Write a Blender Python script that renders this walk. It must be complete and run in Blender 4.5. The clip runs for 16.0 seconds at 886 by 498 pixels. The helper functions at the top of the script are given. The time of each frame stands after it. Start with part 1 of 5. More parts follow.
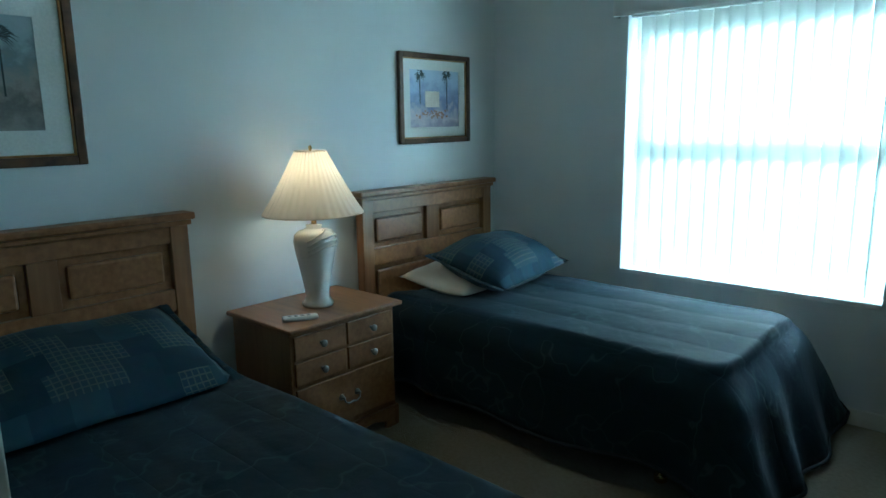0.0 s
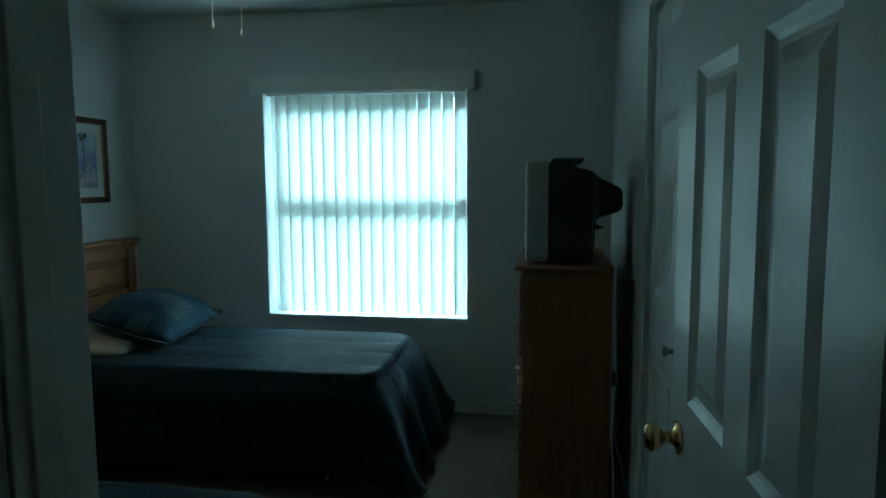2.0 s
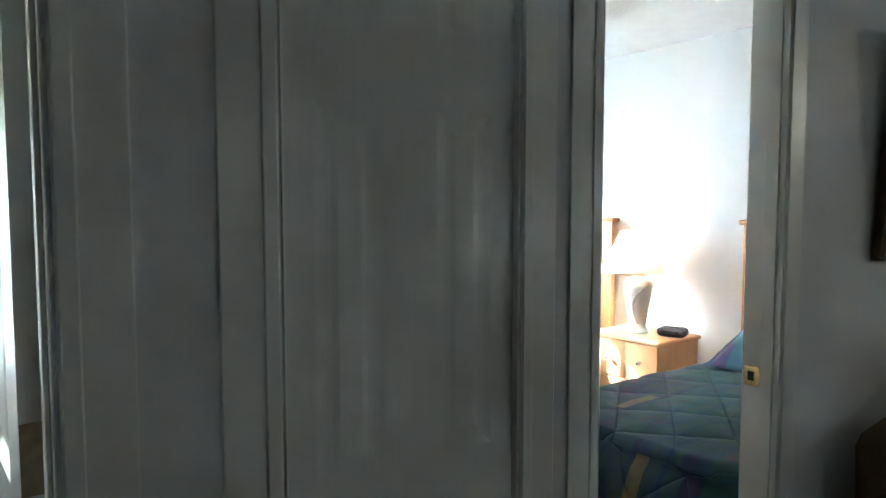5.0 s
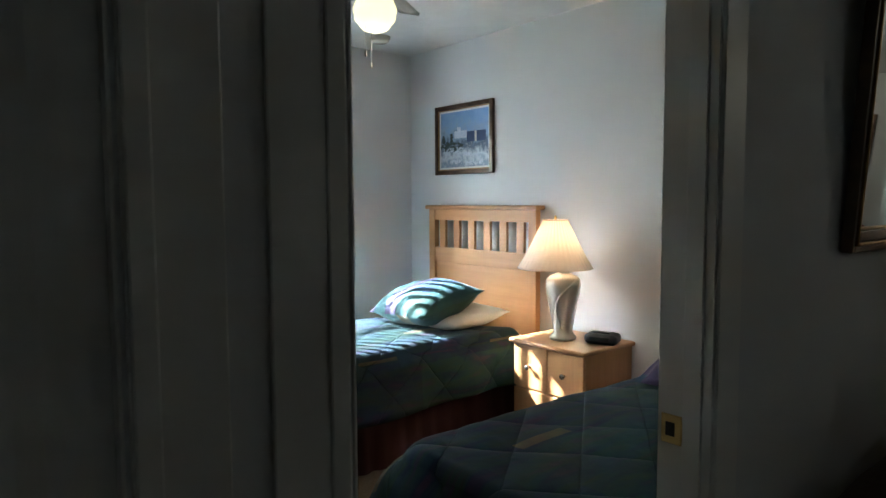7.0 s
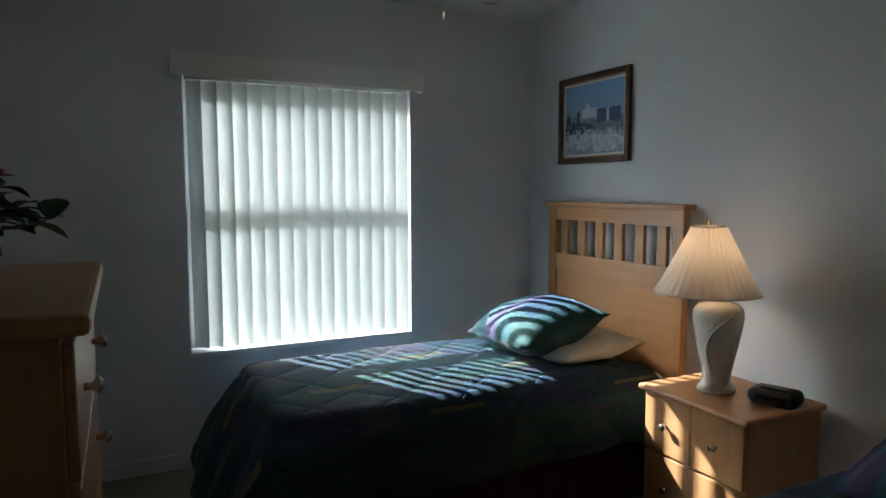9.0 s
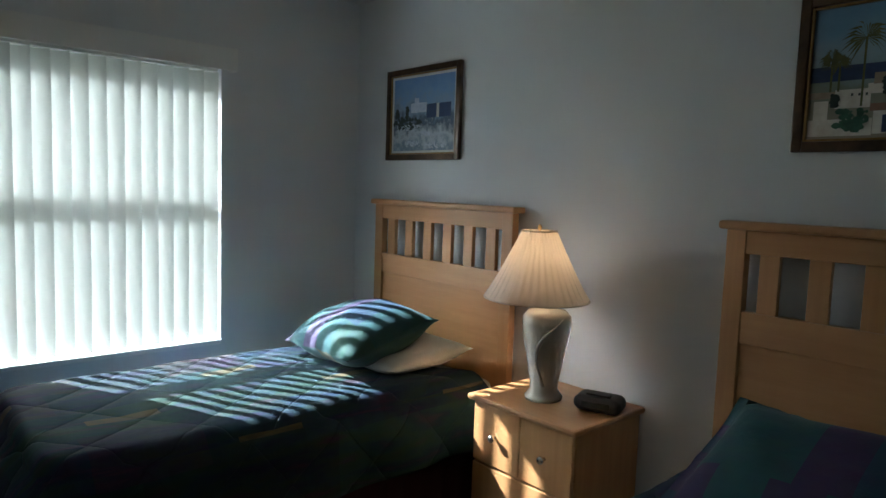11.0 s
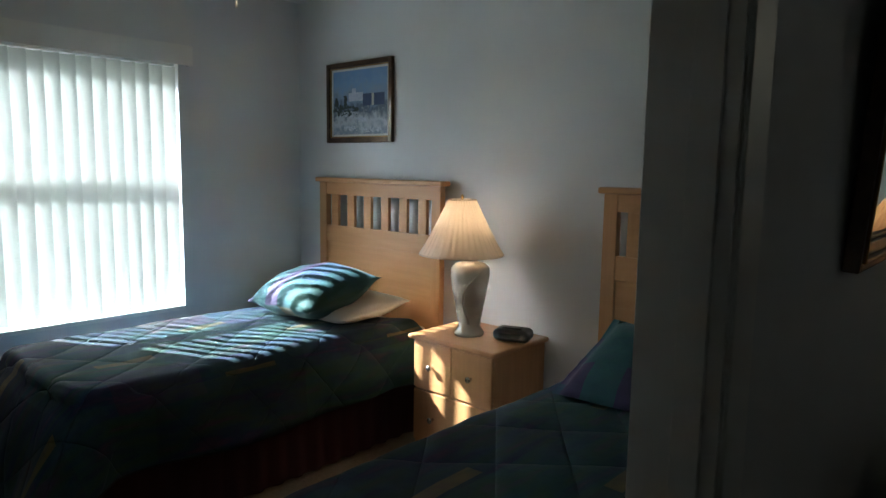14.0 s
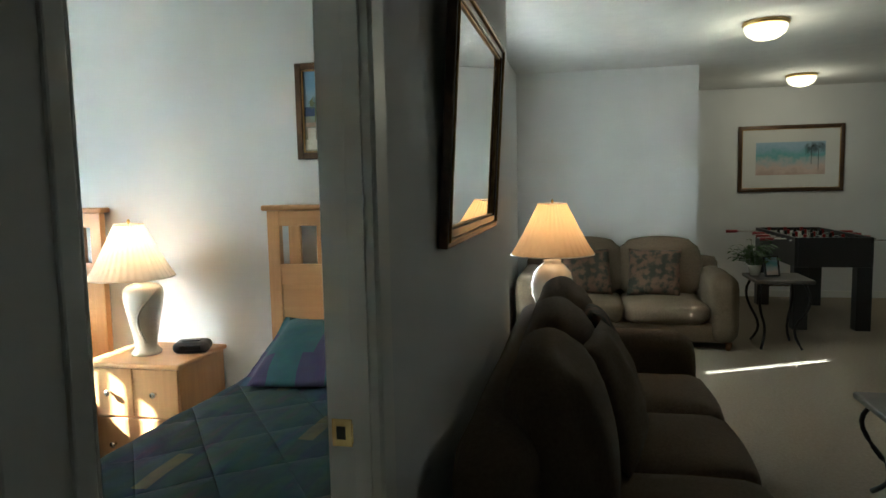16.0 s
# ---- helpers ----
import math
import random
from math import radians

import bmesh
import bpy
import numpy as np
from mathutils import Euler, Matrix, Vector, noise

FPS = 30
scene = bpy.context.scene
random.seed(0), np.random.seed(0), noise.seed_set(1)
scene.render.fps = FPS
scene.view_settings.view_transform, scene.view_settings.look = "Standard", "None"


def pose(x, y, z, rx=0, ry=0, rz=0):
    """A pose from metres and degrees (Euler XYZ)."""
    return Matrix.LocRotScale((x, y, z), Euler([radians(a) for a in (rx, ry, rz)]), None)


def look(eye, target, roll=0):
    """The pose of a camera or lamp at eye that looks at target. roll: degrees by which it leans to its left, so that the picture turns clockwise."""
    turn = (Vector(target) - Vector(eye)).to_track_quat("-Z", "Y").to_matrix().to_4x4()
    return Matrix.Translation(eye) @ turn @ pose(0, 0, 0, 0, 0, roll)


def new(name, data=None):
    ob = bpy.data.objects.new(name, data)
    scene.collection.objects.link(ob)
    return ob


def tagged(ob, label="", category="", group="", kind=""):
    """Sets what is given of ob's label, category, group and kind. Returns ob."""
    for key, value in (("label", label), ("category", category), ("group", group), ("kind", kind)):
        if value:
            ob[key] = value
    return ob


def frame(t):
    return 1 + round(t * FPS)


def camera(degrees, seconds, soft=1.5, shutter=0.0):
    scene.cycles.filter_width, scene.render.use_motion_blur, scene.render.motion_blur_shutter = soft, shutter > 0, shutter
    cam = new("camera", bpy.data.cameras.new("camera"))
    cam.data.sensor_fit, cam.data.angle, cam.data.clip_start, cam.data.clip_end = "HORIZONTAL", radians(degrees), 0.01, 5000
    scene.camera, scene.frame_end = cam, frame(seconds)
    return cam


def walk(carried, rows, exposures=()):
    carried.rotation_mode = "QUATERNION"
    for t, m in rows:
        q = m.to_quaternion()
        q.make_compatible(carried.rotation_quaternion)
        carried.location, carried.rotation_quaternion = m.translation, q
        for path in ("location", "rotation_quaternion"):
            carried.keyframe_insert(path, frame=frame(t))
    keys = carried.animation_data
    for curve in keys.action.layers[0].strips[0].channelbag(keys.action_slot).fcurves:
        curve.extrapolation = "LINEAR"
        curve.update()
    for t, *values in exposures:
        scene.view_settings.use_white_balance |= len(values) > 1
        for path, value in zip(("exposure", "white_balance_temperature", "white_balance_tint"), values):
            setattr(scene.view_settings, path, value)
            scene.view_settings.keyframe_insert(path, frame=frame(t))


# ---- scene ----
cam = camera(67.7, 16.0)

PATH = [
    (0, (-0.332, 0.011, 1.43), (-1.653, 1.465, 1.056), -0.9),
    (0.5, (-0.289, -0.08, 1.425), (-1.375, 1.568, 1.103), -1.5),
    (1, (-0.267, -0.236, 1.433), (-1.087, 1.57, 1.178), -1.1),
    (1.5, (-0.255, -0.376, 1.433), (-0.848, 1.522, 1.209), -0.5),
    (2, (-0.296, -0.505, 1.439), (-0.619, 1.458, 1.234), -0.3),
    (2.5, (-0.314, -0.594, 1.441), (-0.363, 1.396, 1.256), -0.3),
    (3, (-0.288, -0.678, 1.444), (-0.156, 1.311, 1.278), -0.3),
    (3.5, (-0.24, -0.778, 1.441), (0.135, 1.182, 1.303), -0.5),
    (4, (-0.197, -0.847, 1.437), (0.469, 1.036, 1.331), -0.3),
    (4.5, (-0.144, -0.891, 1.433), (0.804, 0.867, 1.336), -0.0),
    (5, (-0.061, -0.909, 1.437), (1.114, 0.704, 1.307), -0.0),
    (5.2, (0.004, -0.878, 1.422), (1.254, 0.678, 1.286), 0.0),
    (7.3, (0.81, -0.497, 1.385), (2.079, 1.042, 1.24), -0.3),
    (7.5, (0.932, -0.42, 1.404), (2.137, 1.168, 1.253), -0.6),
    (8, (1.075, -0.304, 1.408), (2.056, 1.43, 1.236), -0.8),
    (8.2, (1.142, -0.269, 1.411), (1.988, 1.536, 1.247), -0.8),
    (10.3, (1.424, 0.147, 1.43), (2.501, 1.818, 1.214), 1.7),
    (10.5, (1.441, 0.139, 1.429), (2.575, 1.773, 1.221), 1.6),
    (11, (1.445, 0.136, 1.433), (2.763, 1.629, 1.246), 2.0),
    (11.5, (1.465, 0.122, 1.442), (2.951, 1.448, 1.264), 1.9),
    (12, (1.456, 0.105, 1.45), (2.997, 1.366, 1.255), 1.3),
    (12.5, (1.413, 0.048, 1.45), (2.834, 1.431, 1.186), 0.1),
    (13, (1.317, -0.06, 1.429), (2.615, 1.438, 1.159), 0.1),
    (13.5, (1.171, -0.162, 1.417), (2.459, 1.346, 1.155), 0.8),
    (14, (1.005, -0.25, 1.432), (2.478, 1.08, 1.185), 0.9),
    (14.5, (0.896, -0.319, 1.435), (2.538, 0.798, 1.199), 0.4),
    (15, (0.773, -0.369, 1.423), (2.544, 0.536, 1.211), 0.2),
    (15.5, (0.663, -0.401, 1.433), (2.531, 0.284, 1.233), -0.6),
    (16, (0.55, -0.392, 1.435), (2.497, 0.023, 1.244), -1.2),
]
walk(cam, [(t, look(eye, target, roll)) for t, eye, target, roll in PATH],
     [(0.0, 3.5, 4050, -20), (0.7, 2.5, 4000, -27), (1.5, 2.3, 4000, -28), (3.0, 2.25, 4200, -23), (3.5, 2.55, 4400, -13), (4.0, 3.8, 4550, -6), (4.5, 5.2, 4700, -2), (5.2, 5.75, 5050, 3),
      (7.3, 3.2, 5250, 2), (8.2, 2.35, 5250, 2), (10.3, 2.1, 5250, 2), (11.5, 2.4, 5250, 1), (12.5, 2.65, 5250, 1), (13.5, 2.4, 5250, 1), (14.0, 2.65, 5250, 1), (14.5, 3.35, 5150, -1), (15.3, 4.05, 5250, -3), (16.0, 4.35, 5350, -4)])

# ---- world, sun, exposure ----
SUN_WAY = Vector((1.0, -2.05, -1.55)).normalized()
world = bpy.data.worlds.new("sky")
scene.world = world
world.use_nodes = True
wn = world.node_tree.nodes
sky = wn.new("ShaderNodeTexSky")
sky.sky_type, sky.sun_disc = "NISHITA", False
sky.sun_elevation = math.asin(-SUN_WAY.z)
sky.sun_rotation = math.atan2(-SUN_WAY.x, -SUN_WAY.y)
wn["Background"].inputs["Strength"].default_value = 0.1
world.node_tree.links.new(sky.outputs[0], wn["Background"].inputs["Color"])
sun = new("sun", bpy.data.lights.new("sun", "SUN"))
sun.data.energy, sun.data.angle, sun.data.color = 5.0, radians(0.5), (1.0, 0.94, 0.85)
sun.matrix_world = look((0, 10, 10), Vector((0, 10, 10)) + SUN_WAY)


# ---- materials ----
def mat(name, colour, rough=0.6, metal=0.0, second=None, scale=8.0, stretch=(1, 1, 1), fine=0.0, fine_scale=200.0, bump=0.1, detail=4.0, mix=0.5, coat=0.0):
    m = bpy.data.materials.new(name)
    m.use_nodes = True
    n, l = m.node_tree.nodes, m.node_tree.links
    b = n["Principled BSDF"]
    b.inputs["Roughness"].default_value, b.inputs["Metallic"].default_value = rough, metal
    b.inputs["Coat Weight"].default_value = coat
    co = n.new("ShaderNodeTexCoord")
    mp = n.new("ShaderNodeMapping")
    mp.inputs["Scale"].default_value = stretch
    l.new(co.outputs["Object"], mp.inputs["Vector"])
    t = n.new("ShaderNodeTexNoise")
    t.inputs["Scale"].default_value, t.inputs["Detail"].default_value = scale, detail
    l.new(mp.outputs[0], t.inputs["Vector"])
    r = n.new("ShaderNodeValToRGB")
    second = second or tuple(c * 0.85 for c in colour)
    r.color_ramp.elements[0].color, r.color_ramp.elements[1].color = (*second, 1), (*colour, 1)
    r.color_ramp.elements[0].position, r.color_ramp.elements[1].position = 0.5 - mix / 2, 0.5 + mix / 2
    l.new(t.outputs["Fac"], r.inputs[0])
    l.new(r.outputs[0], b.inputs["Base Color"])
    if fine:
        f = n.new("ShaderNodeTexNoise")
        f.inputs["Scale"].default_value, f.inputs["Detail"].default_value = fine_scale, 3.0
        l.new(mp.outputs[0], f.inputs["Vector"])
        bp = n.new("ShaderNodeBump")
        bp.inputs["Strength"].default_value, bp.inputs["Distance"].default_value = fine, bump * 0.01
        l.new(f.outputs["Fac"], bp.inputs["Height"])
        l.new(bp.outputs[0], b.inputs["Normal"])
    return m


def glow(name, colour, strength, base=(0.8, 0.75, 0.65)):
    m = mat(name, base, 0.4)
    b = m.node_tree.nodes["Principled BSDF"]
    b.inputs["Emission Color"].default_value, b.inputs["Emission Strength"].default_value = (*colour, 1), strength
    return m


def cloth_through(name, colour, share, bumpy=0.0):
    """Thin cloth or vinyl that lets part of the light through."""
    m = mat(name, colour, 0.7, second=tuple(c * 0.93 for c in colour), scale=30, stretch=(1, 1, 0.1))
    n, l = m.node_tree.nodes, m.node_tree.links
    tr = n.new("ShaderNodeBsdfTranslucent")
    tr.inputs["Color"].default_value = (*colour, 1)
    mx = n.new("ShaderNodeMixShader")
    mx.inputs[0].default_value = share
    if bumpy:
        w = n.new("ShaderNodeTexNoise")
        w.inputs["Scale"].default_value, w.inputs["Detail"].default_value = 9.0, 3.0
        mp = n.new("ShaderNodeMapping")
        mp.inputs["Scale"].default_value = (3, 3, 0.35)
        l.new(n["Texture Coordinate"].outputs["Object"], mp.inputs["Vector"])
        l.new(mp.outputs[0], w.inputs["Vector"])
        bp = n.new("ShaderNodeBump")
        bp.inputs["Strength"].default_value, bp.inputs["Distance"].default_value = bumpy, 0.02
        l.new(w.outputs["Fac"], bp.inputs["Height"])
        b = n["Principled BSDF"]
        b.inputs["Coat Weight"].default_value, b.inputs["Coat Roughness"].default_value = 0.9, 0.12
        l.new(bp.outputs[0], b.inputs["Coat Normal"])
    l.new(n["Principled BSDF"].outputs[0], mx.inputs[1])
    l.new(tr.outputs[0], mx.inputs[2])
    l.new(mx.outputs[0], n["Material Output"].inputs["Surface"])
    return m


def wood(name, light, dark, rough=0.38, grain=(1.2, 14, 14), coat=0.15, knots=False):
    m = mat(name, light, rough, second=dark, scale=3.0, stretch=grain, fine=0.25, fine_scale=12, bump=0.05, mix=0.6, coat=coat)
    n, l = m.node_tree.nodes, m.node_tree.links
    if knots:
        v = n.new("ShaderNodeTexVoronoi")
        v.inputs["Scale"].default_value = 3.2
        co = n["Texture Coordinate"]
        l.new(co.outputs["Object"], v.inputs["Vector"])
        r = n.new("ShaderNodeValToRGB")
        r.color_ramp.elements[0].position, r.color_ramp.elements[1].position = 0.04, 0.14
        r.color_ramp.elements[0].color, r.color_ramp.elements[1].color = (0.35, 0.25, 0.2, 1), (1, 1, 1, 1)
        l.new(v.outputs["Distance"], r.inputs[0])
        mx = n.new("ShaderNodeMix")
        mx.data_type, mx.blend_type = "RGBA", "MULTIPLY"
        mx.inputs["Factor"].default_value = 0.8
        l.new(n["Color Ramp"].outputs[0], mx.inputs["A"])
        l.new(r.outputs[0], mx.inputs["B"])
        l.new(mx.outputs["Result"], n["Principled BSDF"].inputs["Base Color"])
    return m


def patchwork(name, colours, cell, strokes=(), share=0.0, plaid=None, swirl=None, quilt=None, sheen=0.1, bars=None):
    """Printed cloth in blocks, each in one of the colours; strokes: colours brushed over it; plaid: pale crossed lines on some blocks; swirl: pale curling lines."""
    m = bpy.data.materials.new(name)
    m.use_nodes = True
    n, l = m.node_tree.nodes, m.node_tree.links
    b = n["Principled BSDF"]
    b.inputs["Roughness"].default_value = 0.72
    b.inputs["Specular IOR Level"].default_value = 0.22
    b.inputs["Sheen Weight"].default_value, b.inputs["Sheen Roughness"].default_value = sheen, 0.35
    uv = n.new("ShaderNodeUVMap")

    def bricks(cell_size, mortar, c1, c2, mc):
        mp = n.new("ShaderNodeMapping")
        mp.inputs["Scale"].default_value = (1 / cell_size[0], 1 / cell_size[1], 1)
        l.new(uv.outputs[0], mp.inputs["Vector"])
        br = n.new("ShaderNodeTexBrick")
        br.offset, br.squash = 0.37 if not mortar else 0.0, 1.0
        for k, v in (("Scale", 1.0), ("Mortar Size", mortar), ("Brick Width", 1.0), ("Row Height", 1.0), ("Mortar Smooth", 0.3)):
            br.inputs[k].default_value = v
        br.inputs["Color1"].default_value, br.inputs["Color2"].default_value, br.inputs["Mortar"].default_value = (*c1, 1), (*c2, 1), (*mc, 1)
        l.new(mp.outputs[0], br.inputs["Vector"])
        return br

    def ramp(fac, cs, kind, lo=0.0, hi=1.0):
        r = n.new("ShaderNodeValToRGB")
        r.color_ramp.interpolation = kind
        while len(r.color_ramp.elements) < len(cs):
            r.color_ramp.elements.new(0.5)
        for i, c in enumerate(cs):
            r.color_ramp.elements[i].position = lo + (hi - lo) * i / (len(cs) if kind == "CONSTANT" else max(1, len(cs) - 1))
            r.color_ramp.elements[i].color = (*c, 1)
        l.new(fac, r.inputs[0])
        return r

    def grain(scale, detail, stretch=(1, 1, 1), turn=0.0):
        mp = n.new("ShaderNodeMapping")
        mp.inputs["Scale"].default_value, mp.inputs["Rotation"].default_value = stretch, (0, 0, turn)
        l.new(uv.outputs[0], mp.inputs["Vector"])
        t = n.new("ShaderNodeTexNoise")
        t.inputs["Scale"].default_value, t.inputs["Detail"].default_value = scale, detail
        l.new(mp.outputs[0], t.inputs["Vector"])
        return t

    def blend(a, c, fac, how="MIX"):
        mx = n.new("ShaderNodeMix")
        mx.data_type, mx.blend_type = "RGBA", how
        if isinstance(fac, float):
            mx.inputs["Factor"].default_value = fac
        else:
            l.new(fac, mx.inputs["Factor"])
        l.new(a, mx.inputs["A"])
        l.new(c, mx.inputs["B"])
        return mx.outputs["Result"]

    block = bricks(cell, 0.0, (0, 0, 0), (1, 1, 1), (0, 0, 0))
    col = ramp(block.outputs["Color"], colours, "CONSTANT").outputs[0]
    if strokes:
        t = grain(3.6, 3.0, (1, 4.2, 1), 0.75)
        col = blend(col, ramp(t.outputs["Fac"], strokes, "LINEAR", 0.3, 0.7).outputs[0], share)
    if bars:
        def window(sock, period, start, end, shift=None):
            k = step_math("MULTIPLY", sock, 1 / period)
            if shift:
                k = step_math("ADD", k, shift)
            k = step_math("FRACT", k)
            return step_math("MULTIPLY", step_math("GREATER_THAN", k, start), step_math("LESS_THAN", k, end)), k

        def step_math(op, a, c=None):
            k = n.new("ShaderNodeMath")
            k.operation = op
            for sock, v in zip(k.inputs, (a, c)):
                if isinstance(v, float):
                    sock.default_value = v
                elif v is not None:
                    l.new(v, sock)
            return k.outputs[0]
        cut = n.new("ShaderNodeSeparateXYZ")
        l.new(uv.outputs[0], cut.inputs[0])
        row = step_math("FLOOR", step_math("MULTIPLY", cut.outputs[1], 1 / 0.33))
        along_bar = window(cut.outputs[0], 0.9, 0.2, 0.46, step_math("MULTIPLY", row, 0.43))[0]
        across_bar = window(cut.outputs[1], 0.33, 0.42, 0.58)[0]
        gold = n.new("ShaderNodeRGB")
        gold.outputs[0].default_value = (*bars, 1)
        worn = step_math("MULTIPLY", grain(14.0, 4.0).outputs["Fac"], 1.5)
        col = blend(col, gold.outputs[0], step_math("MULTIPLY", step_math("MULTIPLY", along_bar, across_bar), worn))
    if plaid:
        lines = bricks((0.022, 0.022), 0.12, (0, 0, 0), (0, 0, 0), (1, 1, 1))
        mask = ramp(block.outputs["Color"], [(0, 0, 0), (0, 0, 0), (0.75, 0.75, 0.75), (0, 0, 0), (0.75, 0.75, 0.75)], "CONSTANT")
        both = blend(lines.outputs["Color"], mask.outputs[0], 1.0, "MULTIPLY")
        pale = n.new("ShaderNodeRGB")
        pale.outputs[0].default_value = (*plaid, 1)
        col = blend(col, pale.outputs[0], both)
    if swirl:
        t = grain(4.5, 2.0)
        thin = ramp(t.outputs["Fac"], [(0, 0, 0), (0.6, 0.6, 0.6), (0, 0, 0)], "LINEAR", 0.488, 0.512)
        pale = n.new("ShaderNodeRGB")
        pale.outputs[0].default_value = (*swirl, 1)
        col = blend(col, pale.outputs[0], thin.outputs[0])
    t = grain(22.0, 8.0)
    col = blend(col, t.outputs["Color"], 0.22, "OVERLAY")
    l.new(col, b.inputs["Base Color"])
    f = grain(260.0, 2.0)
    bp = n.new("ShaderNodeBump")
    bp.inputs["Strength"].default_value, bp.inputs["Distance"].default_value = 0.35, 0.002
    l.new(f.outputs["Fac"], bp.inputs["Height"])
    wr = grain(9.0, 4.0, (1, 1, 1), 0.4)
    bp2 = n.new("ShaderNodeBump")
    bp2.inputs["Strength"].default_value, bp2.inputs["Distance"].default_value = 0.45, 0.012
    l.new(wr.outputs["Fac"], bp2.inputs["Height"])
    l.new(bp.outputs[0], bp2.inputs["Normal"])
    last = bp2
    if quilt:
        def calc(op, a, c):
            k = n.new("ShaderNodeMath")
            k.operation = op
            for sock, v in zip(k.inputs, (a, c)):
                if isinstance(v, float):
                    sock.default_value = v
                elif v is not None:
                    l.new(v, sock)
            return k.outputs[0]
        sp = n.new("ShaderNodeSeparateXYZ")
        l.new(uv.outputs[0], sp.inputs[0])
        ways = []
        for f in quilt[1]:
            along = calc("ADD", calc("MULTIPLY", sp.outputs[0], 1.0 if f else 0.0), calc("MULTIPLY", sp.outputs[1], f or 1.0))
            ways.append(calc("ABSOLUTE", calc("SINE", calc("MULTIPLY", along, math.pi / quilt[0]), None), None))
        height = calc("POWER", calc("MINIMUM", ways[0], ways[-1]), 0.22)
        bp3 = n.new("ShaderNodeBump")
        bp3.inputs["Strength"].default_value, bp3.inputs["Distance"].default_value = 1.0, quilt[2]
        l.new(height, bp3.inputs["Height"])
        l.new(bp2.outputs[0], bp3.inputs["Normal"])
        last = bp3
    l.new(last.outputs[0], b.inputs["Normal"])
    return m


PAINT = mat("wall_paint", (0.74, 0.75, 0.76), 0.75, second=(0.70, 0.71, 0.725), scale=2.0, fine=0.35, fine_scale=90, bump=0.12)
CEIL = mat("ceiling_paint", (0.74, 0.74, 0.73), 0.85, second=(0.68, 0.68, 0.675), scale=9, fine=0.8, fine_scale=38, bump=0.5)
TRIM = mat("trim_paint", (0.80, 0.80, 0.78), 0.35, second=(0.76, 0.76, 0.74), scale=5, fine=0.08, fine_scale=60)
DOOR = mat("door_paint", (0.78, 0.79, 0.78), 0.38, second=(0.75, 0.76, 0.75), scale=6, stretch=(14, 14, 1), fine=0.5, fine_scale=9, bump=0.06)
CARPET = mat("carpet", (0.37, 0.31, 0.23), 0.95, second=(0.28, 0.233, 0.172), scale=55, fine=1.0, fine_scale=420, bump=0.9)
OAK = wood("oak_stain", (0.33, 0.158, 0.058), (0.18, 0.08, 0.027), knots=True)
OAK_UP = wood("oak_stain_upright", (0.30, 0.145, 0.055), (0.165, 0.075, 0.026), grain=(14, 14, 1.2), knots=True)
MAPLE = wood("maple_veneer", (0.56, 0.30, 0.125), (0.47, 0.235, 0.09), 0.35, grain=(14, 1.0, 14), coat=0.1)
MAPLE_UP = wood("maple_veneer_upright", (0.56, 0.30, 0.125), (0.46, 0.23, 0.09), 0.35, grain=(14, 14, 1.0), coat=0.1)
BRASS = mat("brass", (0.80, 0.58, 0.24), 0.22, 1.0, scale=20)
AGED = mat("aged_brass", (0.32, 0.27, 0.17), 0.38, 0.9, second=(0.2, 0.165, 0.1), scale=60)
PEWTER = mat("pewter", (0.42, 0.40, 0.38), 0.35, 1.0, scale=40)
NICKEL = mat("nickel", (0.68, 0.66, 0.62), 0.22, 1.0, scale=40)
BLACK = mat("black_plastic", (0.016, 0.016, 0.018), 0.45, scale=60, fine=0.3, fine_scale=500, bump=0.03)
SILVER = mat("silver_plastic", (0.45, 0.46, 0.47), 0.35, scale=60)
SCREEN = mat("tube_glass", (0.03, 0.035, 0.035), 0.08)
WHITE = mat("white_plastic", (0.78, 0.78, 0.75), 0.4, scale=10)
CERAMIC = mat("glazed_ceramic", (0.74, 0.70, 0.61), 0.22, second=(0.70, 0.65, 0.56), scale=7, coat=0.5)
SHADE = cloth_through("lamp_shade_cloth", (0.84, 0.74, 0.63), 0.42, 0.5)
TAN_SHADE = cloth_through("tan_shade_cloth", (0.62, 0.42, 0.24), 0.5)
SLAT = cloth_through("blind_vinyl", (0.50, 0.505, 0.47), 0.125)
LINEN = mat("white_linen", (0.74, 0.71, 0.64), 0.9, fine=0.4, fine_scale=300, bump=0.1)
BLUE = patchwork("blue_comforter_cloth", [(0.0075, 0.0175, 0.026), (0.009, 0.020, 0.030), (0.008, 0.0185, 0.0325)], (0.5, 0.6), swirl=(0.04, 0.058, 0.062), quilt=(0.21, (0.0,), 0.002), sheen=0.08)
BLUE_SHAM = patchwork("blue_sham_cloth", [(0.022, 0.042, 0.062), (0.032, 0.058, 0.078), (0.028, 0.050, 0.070), (0.018, 0.036, 0.056), (0.036, 0.058, 0.074)], (0.11, 0.10), plaid=(0.11, 0.12, 0.10))
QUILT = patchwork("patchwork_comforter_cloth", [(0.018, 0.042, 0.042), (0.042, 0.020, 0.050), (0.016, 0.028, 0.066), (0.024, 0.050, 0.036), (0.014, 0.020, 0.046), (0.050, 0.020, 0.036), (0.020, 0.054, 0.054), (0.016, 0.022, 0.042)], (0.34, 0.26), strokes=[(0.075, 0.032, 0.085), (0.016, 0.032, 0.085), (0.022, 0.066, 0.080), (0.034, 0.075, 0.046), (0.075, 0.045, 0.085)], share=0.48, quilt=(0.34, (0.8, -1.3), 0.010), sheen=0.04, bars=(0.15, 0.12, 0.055))
